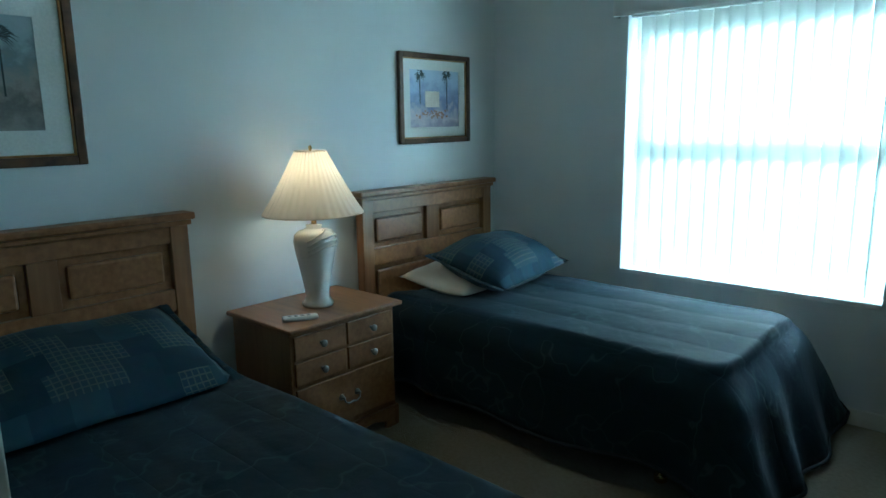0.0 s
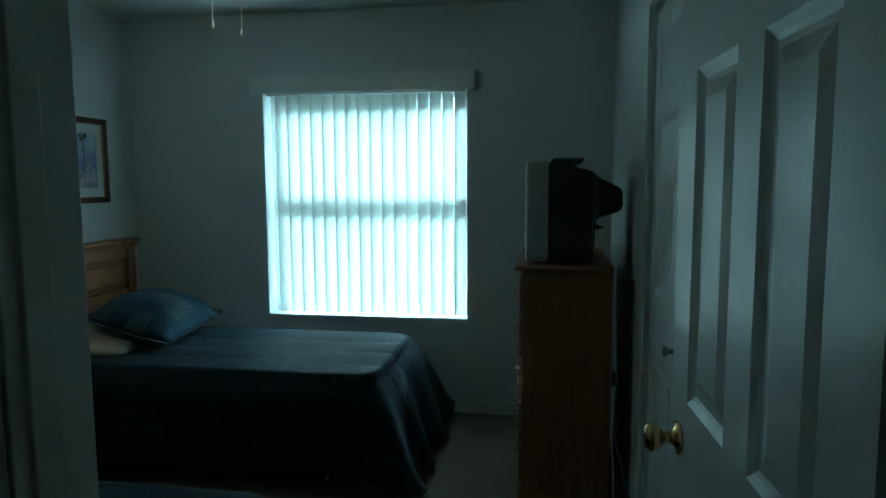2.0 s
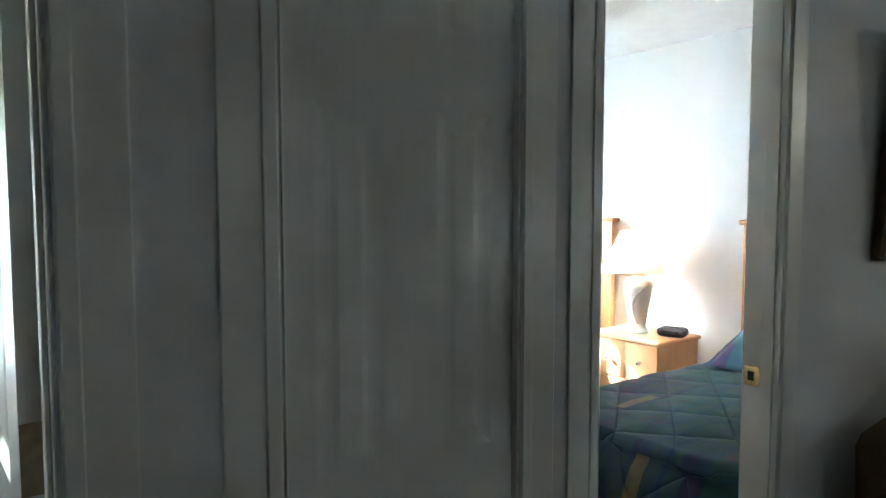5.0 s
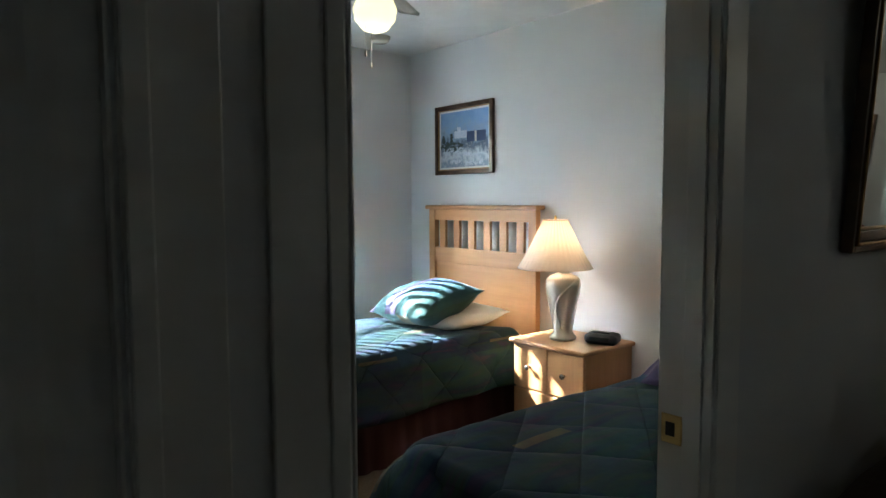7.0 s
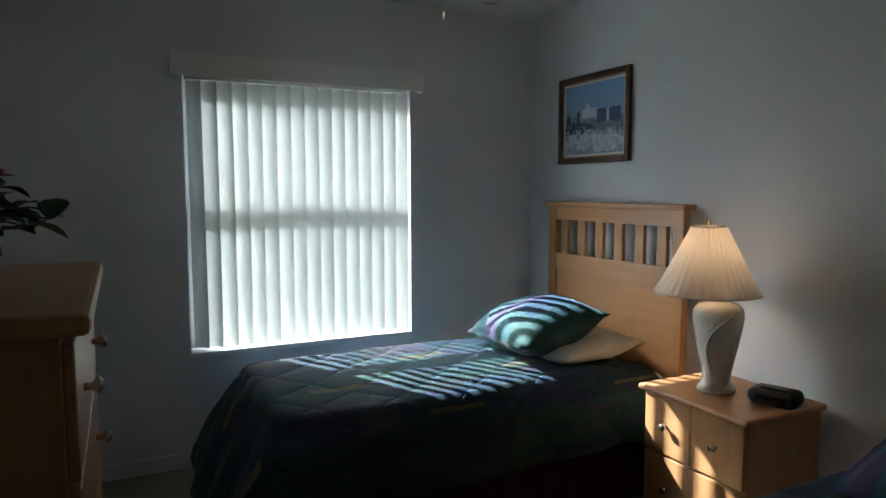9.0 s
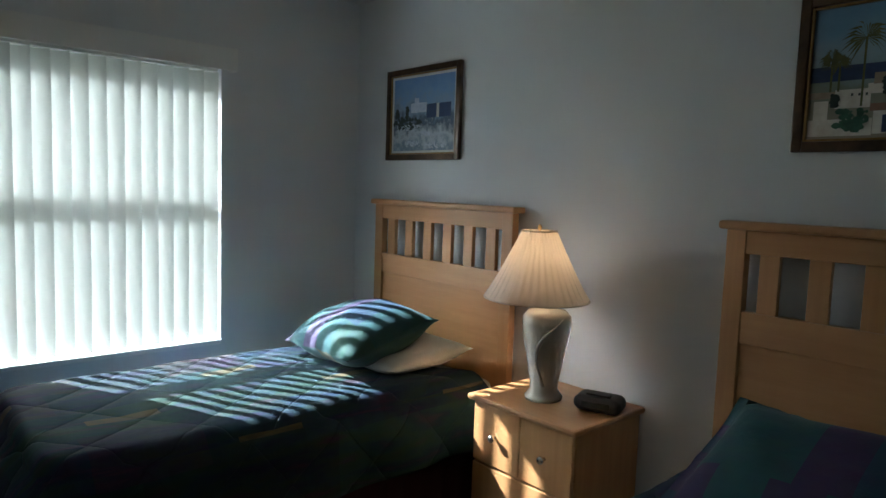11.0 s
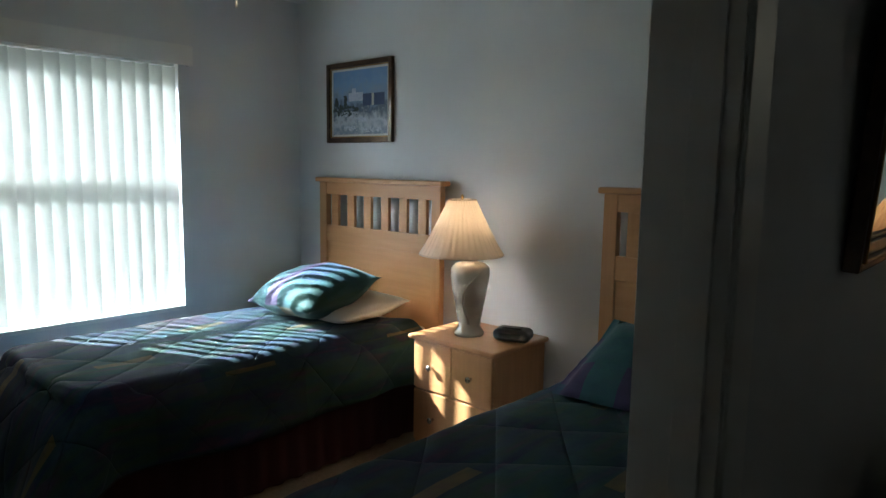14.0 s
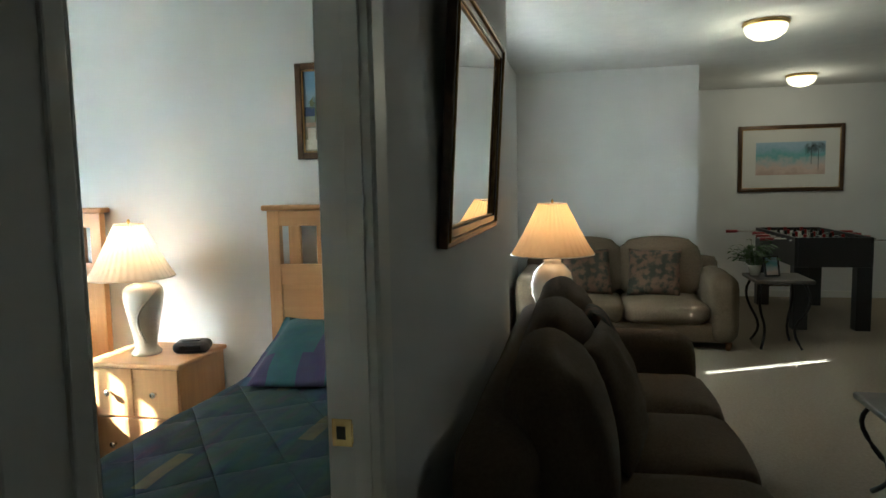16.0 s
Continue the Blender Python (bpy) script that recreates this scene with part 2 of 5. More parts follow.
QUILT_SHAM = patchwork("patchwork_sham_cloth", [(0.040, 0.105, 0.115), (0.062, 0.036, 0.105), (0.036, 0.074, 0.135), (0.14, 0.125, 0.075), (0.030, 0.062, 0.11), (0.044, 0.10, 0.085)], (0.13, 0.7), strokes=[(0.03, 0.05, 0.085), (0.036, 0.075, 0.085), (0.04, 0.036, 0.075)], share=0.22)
SKIRT = mat("burgundy_skirt", (0.055, 0.016, 0.022), 0.9, second=(0.035, 0.01, 0.015), scale=30, stretch=(1, 1, 0.1))
NAVY = mat("navy_skirt", (0.012, 0.014, 0.02), 0.9, scale=30, stretch=(1, 1, 0.1))
SOFA = mat("brown_chenille", (0.145, 0.104, 0.064), 0.95, second=(0.098, 0.068, 0.041), scale=90, fine=0.7, fine_scale=420, bump=0.3)
TAN = mat("tan_chenille", (0.15, 0.112, 0.07), 0.95, second=(0.105, 0.077, 0.048), scale=90, fine=0.7, fine_scale=420, bump=0.3)
FLORAL = mat("floral_tapestry", (0.13, 0.075, 0.048), 0.95, second=(0.035, 0.035, 0.022), scale=16, fine=0.6, fine_scale=300, mix=0.15)
IRON = mat("black_iron", (0.02, 0.019, 0.018), 0.5, 0.6, scale=40, fine=0.4, fine_scale=150)
SLATE = mat("slate_top", (0.12, 0.105, 0.09), 0.35, second=(0.05, 0.045, 0.04), scale=14)
FRAME = mat("bronze_frame", (0.12, 0.064, 0.03), 0.3, 0.35, second=(0.04, 0.022, 0.012), scale=18, coat=0.4)
GILT = mat("gilt_edge", (0.45, 0.29, 0.11), 0.35, 0.9, second=(0.22, 0.13, 0.05), scale=22)
MAT = mat("mat_board", (0.74, 0.74, 0.72), 0.9, scale=100)
RED = mat("red_handles", (0.28, 0.012, 0.015), 0.35)
LEAF = mat("leaf_green", (0.055, 0.12, 0.03), 0.5, second=(0.03, 0.07, 0.02), scale=30)
DARKLEAF = mat("dark_leaf", (0.045, 0.09, 0.035), 0.55, second=(0.028, 0.05, 0.024), scale=30)
ROSE = mat("burgundy_petal", (0.45, 0.03, 0.055), 0.7, second=(0.26, 0.012, 0.025), scale=30)
GROUND = mat("lawn", (0.09, 0.13, 0.045), 0.95, second=(0.06, 0.085, 0.03), scale=0.8, fine=0.8, fine_scale=30, bump=2)
GLOBE = glow("lit_glass", (1.0, 0.74, 0.32), 0.15)
DOME = glow("lit_dome_glass", (1.0, 0.76, 0.42), 0.12, (0.5, 0.4, 0.26))


def clear(name):
    m = bpy.data.materials.new(name)
    m.use_nodes = True
    b = m.node_tree.nodes["Principled BSDF"]
    b.inputs["Transmission Weight"].default_value, b.inputs["Roughness"].default_value, b.inputs["IOR"].default_value = 1.0, 0.0, 1.45
    return m


GLASS = clear("window_glass")
MIRROR = mat("mirror_silver", (0.86, 0.87, 0.87), 0.015, 1.0, second=(0.84, 0.85, 0.85), scale=3)


# ---- mesh helpers ----
def box(bm, x0, y0, z0, x1, y1, z1, bevel=0.0):
    vs = [bm.verts.new((x, y, z)) for x in (x0, x1) for y in (y0, y1) for z in (z0, z1)]
    fs = [bm.faces.new([vs[i] for i in q]) for q in ((0, 1, 3, 2), (4, 6, 7, 5), (0, 4, 5, 1), (2, 3, 7, 6), (0, 2, 6, 4), (1, 5, 7, 3))]
    if bevel:
        es = list({e for f in fs for e in f.edges})
        bmesh.ops.bevel(bm, geom=es, offset=bevel, segments=2, affect="EDGES", profile=0.5)
    return bm


def boxes(rows, bevel=0.0):
    bm = bmesh.new()
    for r in rows:
        box(bm, *r, bevel=bevel)
    return bm


def lathe(profile, steps=32, squash=1.0, bm=None):
    bm = bm or bmesh.new()
    rings = []
    for r, z in profile:
        rings.append([bm.verts.new((max(r, 0.0004) * math.cos(a), squash * max(r, 0.0004) * math.sin(a), z)) for a in (2 * math.pi * i / steps for i in range(steps))])
    for a, b in zip(rings, rings[1:]):
        for i in range(steps):
            f = bm.faces.new((a[i], a[(i + 1) % steps], b[(i + 1) % steps], b[i]))
            f.smooth = True
    return bm


def moved(bm, m):
    bmesh.ops.transform(bm, matrix=m, verts=bm.verts)
    return bm


def tube(points, radius, steps=10, bm=None):
    bm = bm or bmesh.new()
    pts = [Vector(p) for p in points]
    rings = []
    side = Vector((0.31, 0.17, 0.93))
    for i, p in enumerate(pts):
        d = (pts[min(i + 1, len(pts) - 1)] - pts[max(i - 1, 0)]).normalized()
        u = d.cross(side if abs(d.dot(side.normalized())) < 0.95 else Vector((1, 0, 0))).normalized()
        v = d.cross(u)
        r = radius[i] if isinstance(radius, (list, tuple)) else radius
        rings.append([bm.verts.new(p + r * (math.cos(a) * u + math.sin(a) * v)) for a in (2 * math.pi * k / steps for k in range(steps))])
    for a, b in zip(rings, rings[1:]):
        for k in range(steps):
            bm.faces.new((a[k], a[(k + 1) % steps], b[(k + 1) % steps], b[k])).smooth = True
    bm.faces.new(rings[0])
    bm.faces.new(rings[-1])
    return bm


def sheet(rows, bm=None, uvs=None, close=False):
    """A smooth surface through a grid of points; uvs: metres of cloth at each point."""
    bm = bm or bmesh.new()
    lay = bm.loops.layers.uv.verify() if uvs else None
    g = [[bm.verts.new(p) for p in row] for row in rows]
    for i in range(len(g) - 1):
        for j in range(len(g[0]) - 1):
            f = bm.faces.new((g[i][j], g[i][j + 1], g[i + 1][j + 1], g[i + 1][j]))
            f.smooth = True
            if uvs:
                for lp, (a, b) in zip(f.loops, ((i, j), (i, j + 1), (i + 1, j + 1), (i + 1, j))):
                    lp[lay].uv = uvs[a][b]
    return bm


def part(name, bm, material, parent=None, label="", fix=True):
    if fix:
        bmesh.ops.recalc_face_normals(bm, faces=bm.faces)
    me = bpy.data.meshes.new(name)
    bm.to_mesh(me)
    bm.free()
    for m in material if isinstance(material, (list, tuple)) else (material,):
        me.materials.append(m)
    ob = new(name, me)
    ob.parent = parent
    return tagged(ob, label) if label else ob


def thing(name, m, label, category, group=""):
    ob = new(name)
    ob.matrix_world = m
    return tagged(ob, label, category, group)


def setting(name, bm, material, label, category=""):
    return tagged(part(name, bm, material), label, category or name.split("_")[0], "", "structure")


def wall_x(name, y0, y1, x0, x1, z1, holes, label):
    """A wall along x, with holes (x0, x1, z0, z1) cut right through it."""
    rows, x = [], x0
    for a, b, lo, hi in sorted(holes):
        rows.append((x, y0, 0, a, y1, z1))
        if lo > 0:
            rows.append((a, y0, 0, b, y1, lo))
        rows.append((a, y0, hi, b, y1, z1))
        x = b
    rows.append((x, y0, 0, x1, y1, z1))
    return setting(name, boxes(rows), PAINT, label)


# ---- large structure ----
H, HL = 2.47, 2.52                     # ceilings of the bedrooms and of the living room
FRONT, BACK = 0.10, 3.46              # bedroom faces of the door wall and of the window wall
A_L, A_R, B_L, B_R = -3.0, 0.05, 0.80, 3.67
DOOR_A, DOOR_C, DOOR_B = (-0.775, 0.022), (0.312, 0.775), (1.0, 1.75)
DOOR_H = 2.04
WIN_A, WIN_B, WIN_L = (-2.085, -0.80), (1.62, 2.84), (4.55, 6.32)
SILL, HEAD = 0.59, 2.00

setting("ground", boxes([(-60, -60, -0.5, 60, 80, -0.12)]), GROUND, "mown lawn outside the windows", "lawn")
setting("floor", boxes([(-3.2, -4.6, -0.12, 10.0, 3.66, 0.0)]), CARPET, "beige cut-pile carpet through all rooms")
wall_x("wall_door_side", 0.0, FRONT, -3.12, 4.09, HL, [(*DOOR_A, 0, DOOR_H), (*DOOR_C, 0, DOOR_H), (*DOOR_B, 0, DOOR_H)], "white painted plaster wall with three doorways")
wall_x("wall_window_side", BACK, BACK + 0.2, -3.12, 3.79, HL, [(*WIN_A, SILL, HEAD), (*WIN_B, SILL, HEAD)], "white painted plaster wall with two bedroom windows")
setting("wall_a_head", boxes([(A_L - 0.12, FRONT, 0, A_L, BACK, HL)]), PAINT, "white painted plaster wall behind the oak headboards")
CL = (0.93, 1.98)                      # closet opening beside the first bedroom's dresser
setting("wall_a_closet", boxes([(A_R, FRONT, 0, A_R + 0.1, CL[0], HL), (A_R, CL[0], DOOR_H, A_R + 0.1, CL[1], HL), (A_R, CL[1], 0, A_R + 0.1, BACK, HL)]), PAINT, "white painted plaster wall with a closet opening")
setting("wall_b_side", boxes([(B_L - 0.1, FRONT, 0, B_L, BACK, HL)]), PAINT, "white painted plaster wall behind the chest of drawers")
setting("wall_b_head", boxes([(B_R, FRONT, 0, B_R + 0.12, BACK, HL)]), PAINT, "white painted plaster wall behind the maple headboards")
setting("wall_closet_back", boxes([(A_R + 0.1, 0.62, 0, B_L - 0.1, 0.7, HL)]), PAINT, "plain plaster wall at the back of the linen closet")
setting("ceiling_bedrooms", boxes([(A_L, FRONT, H, B_R, BACK, H + 0.13)]), CEIL, "white knockdown-textured bedroom ceiling", "ceiling")
LY, LX, RX, RY = 0.26, 7.28, 9.2, -4.5
wall_x("wall_living_window", LY, LY + 0.2, 3.97, LX, HL, [(*WIN_L, 0.3, 2.1)], "white painted living room wall with a window")
setting("wall_alcove_side", boxes([(3.97, FRONT, 0, 4.09, LY, HL)]), PAINT, "short white plaster return beside the sofa")
setting("wall_living_end", boxes([(LX, -1.465, 0, LX + 0.12, LY + 0.2, HL)]), PAINT, "white painted plaster wall behind the loveseat")
setting("wall_games_side", boxes([(LX + 0.12, -1.465, 0, RX, -1.345, HL)]), PAINT, "white painted plaster wall of the games corner")
setting("wall_games_end", boxes([(RX, RY, 0, RX + 0.12, -1.345, HL)]), PAINT, "white painted plaster wall behind the football table")
setting("wall_living_south", boxes([(-3.12, RY - 0.12, 0, RX + 0.12, RY, HL)]), PAINT, "white painted plaster wall closing the living room")
setting("wall_hall_end", boxes([(-3.12, RY, 0, -3.0, 0.0, HL)]), PAINT, "white painted plaster wall at the end of the hall")
setting("ceiling_living", boxes([(-3.0, RY, HL, RX, LY, HL + 0.12)]), CEIL, "white knockdown-textured living room ceiling", "ceiling")


def baseboards(rows):
    for x0, y0, x1, y1 in rows:
        bm = boxes([(x0, y0, 0, x1, y1, 0.082)], bevel=0.004)
        setting("baseboard", bm, TRIM, "white painted wooden baseboard")


W = 0.013
baseboards([(A_L, BACK - W, A_R, BACK), (A_L, FRONT, A_L + W, BACK - W), (A_R - W, CL[1] + 0.06, A_R, BACK - W), (B_L, BACK - W, B_R, BACK), (B_L, FRONT, B_L + W, BACK - W), (B_R - W, FRONT, B_R, BACK - W),
            (1.846, -W, 4.09, 0), (0.108, -W, 0.24, 0), (4.09, LY - W, LX, LY), (LX - W, -1.465, LX, LY - W), (RX - W, RY, RX, -1.465), (-3.0, -W, -0.91, 0)])


# ---- doors ----
CW = 0.088


def casing(name, a, b, y, out):
    """Moulded casing round a doorway in a wall along x; out: -1 or 1, the side on which it stands proud."""
    def strip(x0, x1, z0, z1, d):
        ya, yb = sorted((y, y + out * d))
        return (x0, ya, z0, x1, yb, z1)
    rows = []
    for (w0, w1, d) in ((0.0, CW, 0.006), (0.002, 0.026, 0.0095)):
        rows += [strip(a - 0.004 - w1, a - 0.004 - w0, 0, DOOR_H + 0.004 + w1, d), strip(b + 0.004 + w0, b + 0.004 + w1, 0, DOOR_H + 0.004 + w1, d),
                 strip(a - 0.004 - w0, b + 0.004 + w0, DOOR_H + 0.004 + w0, DOOR_H + 0.004 + w1, d)]
    setting(name, boxes(rows, bevel=0.0028), TRIM, "white moulded door casing", "trim")


def jamb(name, a, b, stop):
    t, lip = 0.004, 0.007
    rows = [(a, -0.004, 0, a + t, FRONT + 0.004, DOOR_H), (b - t, -0.004, 0, b, FRONT + 0.004, DOOR_H), (a, -0.004, DOOR_H - t, b, FRONT + 0.004, DOOR_H)]
    rows += [(a + t, stop, 0, a + t + lip, stop + 0.035, DOOR_H - t), (b - t - lip, stop, 0, b - t, stop + 0.035, DOOR_H - t), (a + t, stop, DOOR_H - t - 0.011, b - t, stop + 0.035, DOOR_H - t)]
    setting(name, boxes(rows, bevel=0.0015), TRIM, "white painted door jamb with its stop", "trim")


for i, (d, stop) in enumerate(((DOOR_A, 0.014), (DOOR_C, 0.05), (DOOR_B, 0.014)), 1):
    casing("trim_door_%d" % i, *d, 0.0, -1)
    jamb("jamb_%d" % i, *d, stop)


def panel_leaf(w, h, columns, t=0.035, z0=0.008, rows=((0.20, 0.83), (1.035, 1.63), (1.735, 1.94)), stile=0.105, mid=0.1, relief=1.0):
    """A moulded six-panel leaf from x = 0 to w, y = -t/2 to t/2: stiles and rails round sunk, raised-field panels."""
    bm = bmesh.new()
    pw = (w - 2 * stile - mid * (columns - 1)) / columns
    xs = [(stile + i * (pw + mid), stile + i * (pw + mid) + pw) for i in range(columns)]
    cut = [(0, stile)] + [(xs[i][1], xs[i + 1][0]) for i in range(columns - 1)] + [(w - stile, w)]
    for a, b in cut:
        box(bm, a, -t / 2, z0, b, t / 2, h)
    zs = [z0] + [z for r in rows for z in r] + [h]
    for x0, x1 in xs:
        for a, b in zip(zs[::2], zs[1::2]):
            box(bm, x0, -t / 2, a, x1, t / 2, b)
        for a, b in rows:
            for s in (-1, 1):
                ring = []
                for inset, depth in ((0, t / 2), (0.012, t / 2 - 0.007 * relief), (0.02, t / 2 - 0.010 * relief), (0.03, t / 2 - 0.010 * relief), (0.055 if pw > 0.16 else 0.042, t / 2 - 0.003 * relief)):
                    ring.append([bm.verts.new((x, s * depth, z)) for x, z in ((x0 + inset, a + inset), (x1 - inset, a + inset), (x1 - inset, b - inset), (x0 + inset, b - inset))])
                for p, q in zip(ring, ring[1:]):
                    for k in range(4):
                        bm.faces.new((p[k], p[(k + 1) % 4], q[(k + 1) % 4], q[k]))
                bm.faces.new(ring[-1])
    return bm


def door(name, m, w, label, side=1, knob=True, hinge=True):
    """A leaf whose hinge edge stands at m; side: the way (in y) to which the knuckles stand."""
    ob = tagged(part(name, panel_leaf(w, DOOR_H - 0.012, 2), DOOR), label, "door", "", "structure")
    ob.matrix_world = m
    if knob:
        bm = bmesh.new()
        for s in (-1, 1):
            prof = [(0.0, 0.0), (0.031, 0.0), (0.032, 0.004), (0.018, 0.009), (0.011, 0.016), (0.011, 0.03), (0.02, 0.036), (0.0265, 0.046), (0.0265, 0.055), (0.02, 0.063), (0.0, 0.066)]
            piece = moved(lathe(prof, 24), Matrix.Translation((w - 0.062, s * 0.0175, 0.953)) @ pose(0, 0, 0, -90 * s))
            tmp = bpy.data.meshes.new("tmp")
            piece.to_mesh(tmp)
            bm.from_mesh(tmp)
            piece.free()
            bpy.data.meshes.remove(tmp)
        part("door_knob", bm, BRASS, ob, "polished brass knob")
    if hinge:
        for z in (0.27, 1.10, 1.83):
            bm = boxes([(-0.0025, -0.016, z - 0.05, 0.0, 0.017, z + 0.05)], bevel=0.001)
            moved(lathe([(0, 0), (0.0065, 0), (0.0065, 0.1), (0, 0.1)], 12, bm=bm), Matrix.Identity(4))
            part("hinge", bm, AGED, ob, "aged brass hinge leaf")
    return ob


# leaves: first bedroom (open against the closet wall), linen closet (shut), second bedroom (open)
door("door_1", pose(0.006, 0.108, 0, 0, 0, 93.6), 0.715, "white six-panel door standing open into the first bedroom")
leaf = tagged(part("door_2", panel_leaf(0.455, DOOR_H - 0.012, 2, stile=0.052, mid=0.105, rows=((0.20, 0.80), (1.0, 1.60), (1.71, 1.93)), relief=0.22), DOOR), "white six-panel linen closet door, shut", "door", "", "structure")
leaf.matrix_world = pose(DOOR_C[0] + 0.004, 0.029, 0)
door("door_3", pose(DOOR_B[0] - 0.014, 0.108, 0, 0, 0, 90.4), 0.73, "white six-panel door standing open into the second bedroom")
strike = thing("strike_plate", pose(DOOR_B[1] - 0.004, 0.079, 0.953), "small brass strike plate let into the door jamb", "strike plate")
part("plate", boxes([(-0.003, -0.026, -0.028, 0, 0.016, 0.028), (-0.005, -0.030, -0.02, -0.001, -0.026, 0.02)], bevel=0.001), BRASS, strike)
part("latch_hole", boxes([(-0.0042, -0.012, -0.013, -0.002, 0.006, 0.013)]), BLACK, strike)


def bifold(y0, y1):
    fold = thing("closet_door", pose(A_R + 0.03, y0, 0), "white panelled bifold closet doors, shut", "closet door")
    n, w = 2, (y1 - y0) / 2
    for i in range(n):
        bm = moved(panel_leaf(w - 0.004, DOOR_H - 0.03, 1, t=0.03, stile=0.075), pose(0, i * w + 0.002, 0.012, 0, 0, 90))
        lf = part("leaf", bm, DOOR, fold)
        if i == 1:
            part("knob", moved(lathe([(0, 0), (0.008, 0), (0.008, 0.012), (0.017, 0.02), (0.017, 0.028), (0, 0.032)], 16), pose(-0.016, w + 0.05, 0.93, 0, -90, 0)), WHITE, lf)


bifold(*CL)
bm = boxes([(A_R - 0.014, CL[0] - CW, 0, A_R, CL[0] - 0.003, DOOR_H + CW), (A_R - 0.014, CL[1] + 0.003, 0, A_R, CL[1] + CW, DOOR_H + CW), (A_R - 0.014, CL[0], DOOR_H + 0.003, A_R, CL[1], DOOR_H + CW)], bevel=0.003)
setting("trim_closet", bm, TRIM, "white painted closet casing", "trim")


# ---- windows and blinds ----
def window(name, x0, x1, z0, z1, y):
    """A single-hung window at the outer part of the wall whose room face is at y."""
    ob = tagged(part(name, boxes([(x0, y + 0.12, z0, x0 + 0.045, y + 0.17, z1), (x1 - 0.045, y + 0.12, z0, x1, y + 0.17, z1), (x0 + 0.045, y + 0.12, z0, x1 - 0.045, y + 0.17, z0 + 0.05), (x0 + 0.045, y + 0.12, z1 - 0.05, x1 - 0.045, y + 0.17, z1)], bevel=0.002), TRIM), "white single-hung window with two sashes", "window", "", "structure")
    zm = (z0 + z1) / 2 + 0.03
    part("meeting_rail", boxes([(x0 + 0.045, y + 0.115, zm - 0.035, x1 - 0.045, y + 0.165, zm + 0.035)], bevel=0.003), TRIM, ob)
    for a, b in ((z0 + 0.05, zm - 0.035), (zm + 0.035, z1 - 0.05)):
        g = part("pane", boxes([(x0 + 0.045, y + 0.14, a, x1 - 0.045, y + 0.144, b)]), GLASS, ob)
        g.visible_shadow = False
    part("window_sill", boxes([(x0, y - 0.008, z0 - 0.02, x1, y + 0.12, z0 + 0.004)], bevel=0.004), TRIM, ob, "white marble sill")
    return ob


def blind(x0, x1, z0, z1, y, count, turn, valance, label, gaps=(), inset=0.055, inset_r=0.045, bow=0.007):
    ob = thing("vertical_blind", pose((x0 + x1) / 2, y, z1), label, "window blind", "window blinds")
    w = x1 - x0
    vx0, vx1 = (-w / 2 - 0.055, w / 2 + 0.055) if valance else (-w / 2, w / 2)
    if valance:
        part("valance", boxes([(vx0, -0.075, -0.025, vx1, -0.066, 0.085), (vx0, -0.066, -0.025, vx0 + 0.008, 0, 0.085), (vx1 - 0.008, -0.066, -0.025, vx1, 0, 0.085), (vx0 + 0.008, -0.066, 0.077, vx1 - 0.008, 0, 0.085)], bevel=0.002), TRIM, ob, "white boxed valance")
    part("head_rail", boxes([(-w / 2 + 0.01, 0.02, -0.026, w / 2 - 0.01, 0.06, -0.002)], bevel=0.003), WHITE, ob)
    h = z1 - z0 - 0.042
    rows, n = [], 6
    for k in range(n + 1):
        a = -0.5 + k / n
        rows.append([(a * 0.089, bow * (1 - 4 * a * a), 0.0), (a * 0.089, bow * (1 - 4 * a * a), -h * 0.5), (a * 0.089, bow * (1 - 4 * a * a), -h)])
    bm = sheet(rows)
    me = None
    step = (w - inset - inset_r) / (count - 1)
    for i in range(count):
        if me is None:
            s = part("slat", bm, SLAT, ob)
            me = s.data
        else:
            s = new("slat", me)
            s.parent = ob
        jit = random.uniform(-2.5, 2.5) + (-52 if i in gaps else 0)
        s.matrix_local = pose(-w / 2 + inset + i * step, 0.04, -0.027, random.uniform(-0.3, 0.3), 0, turn + jit)
    return ob


window("window_1", *WIN_A, SILL, HEAD, BACK)
window("window_2", *WIN_B, SILL, HEAD, BACK)
window("window_3", *WIN_L, 0.3, 2.1, LY)
blind(*WIN_A, SILL, HEAD, BACK, 16, 46, True, "white vertical vinyl blind drawn across the window, slats nearly shut", inset=0.105, bow=0.017)
blind(*WIN_B, SILL, HEAD, BACK, 16, -40, True, "white vertical vinyl blind drawn across the window, slats half open", bow=0.013)
blind(*WIN_L, 0.3, 2.1, LY, 23, 9, False, "white vertical vinyl blind with one slat askew", gaps=(4,), inset_r=0.06)


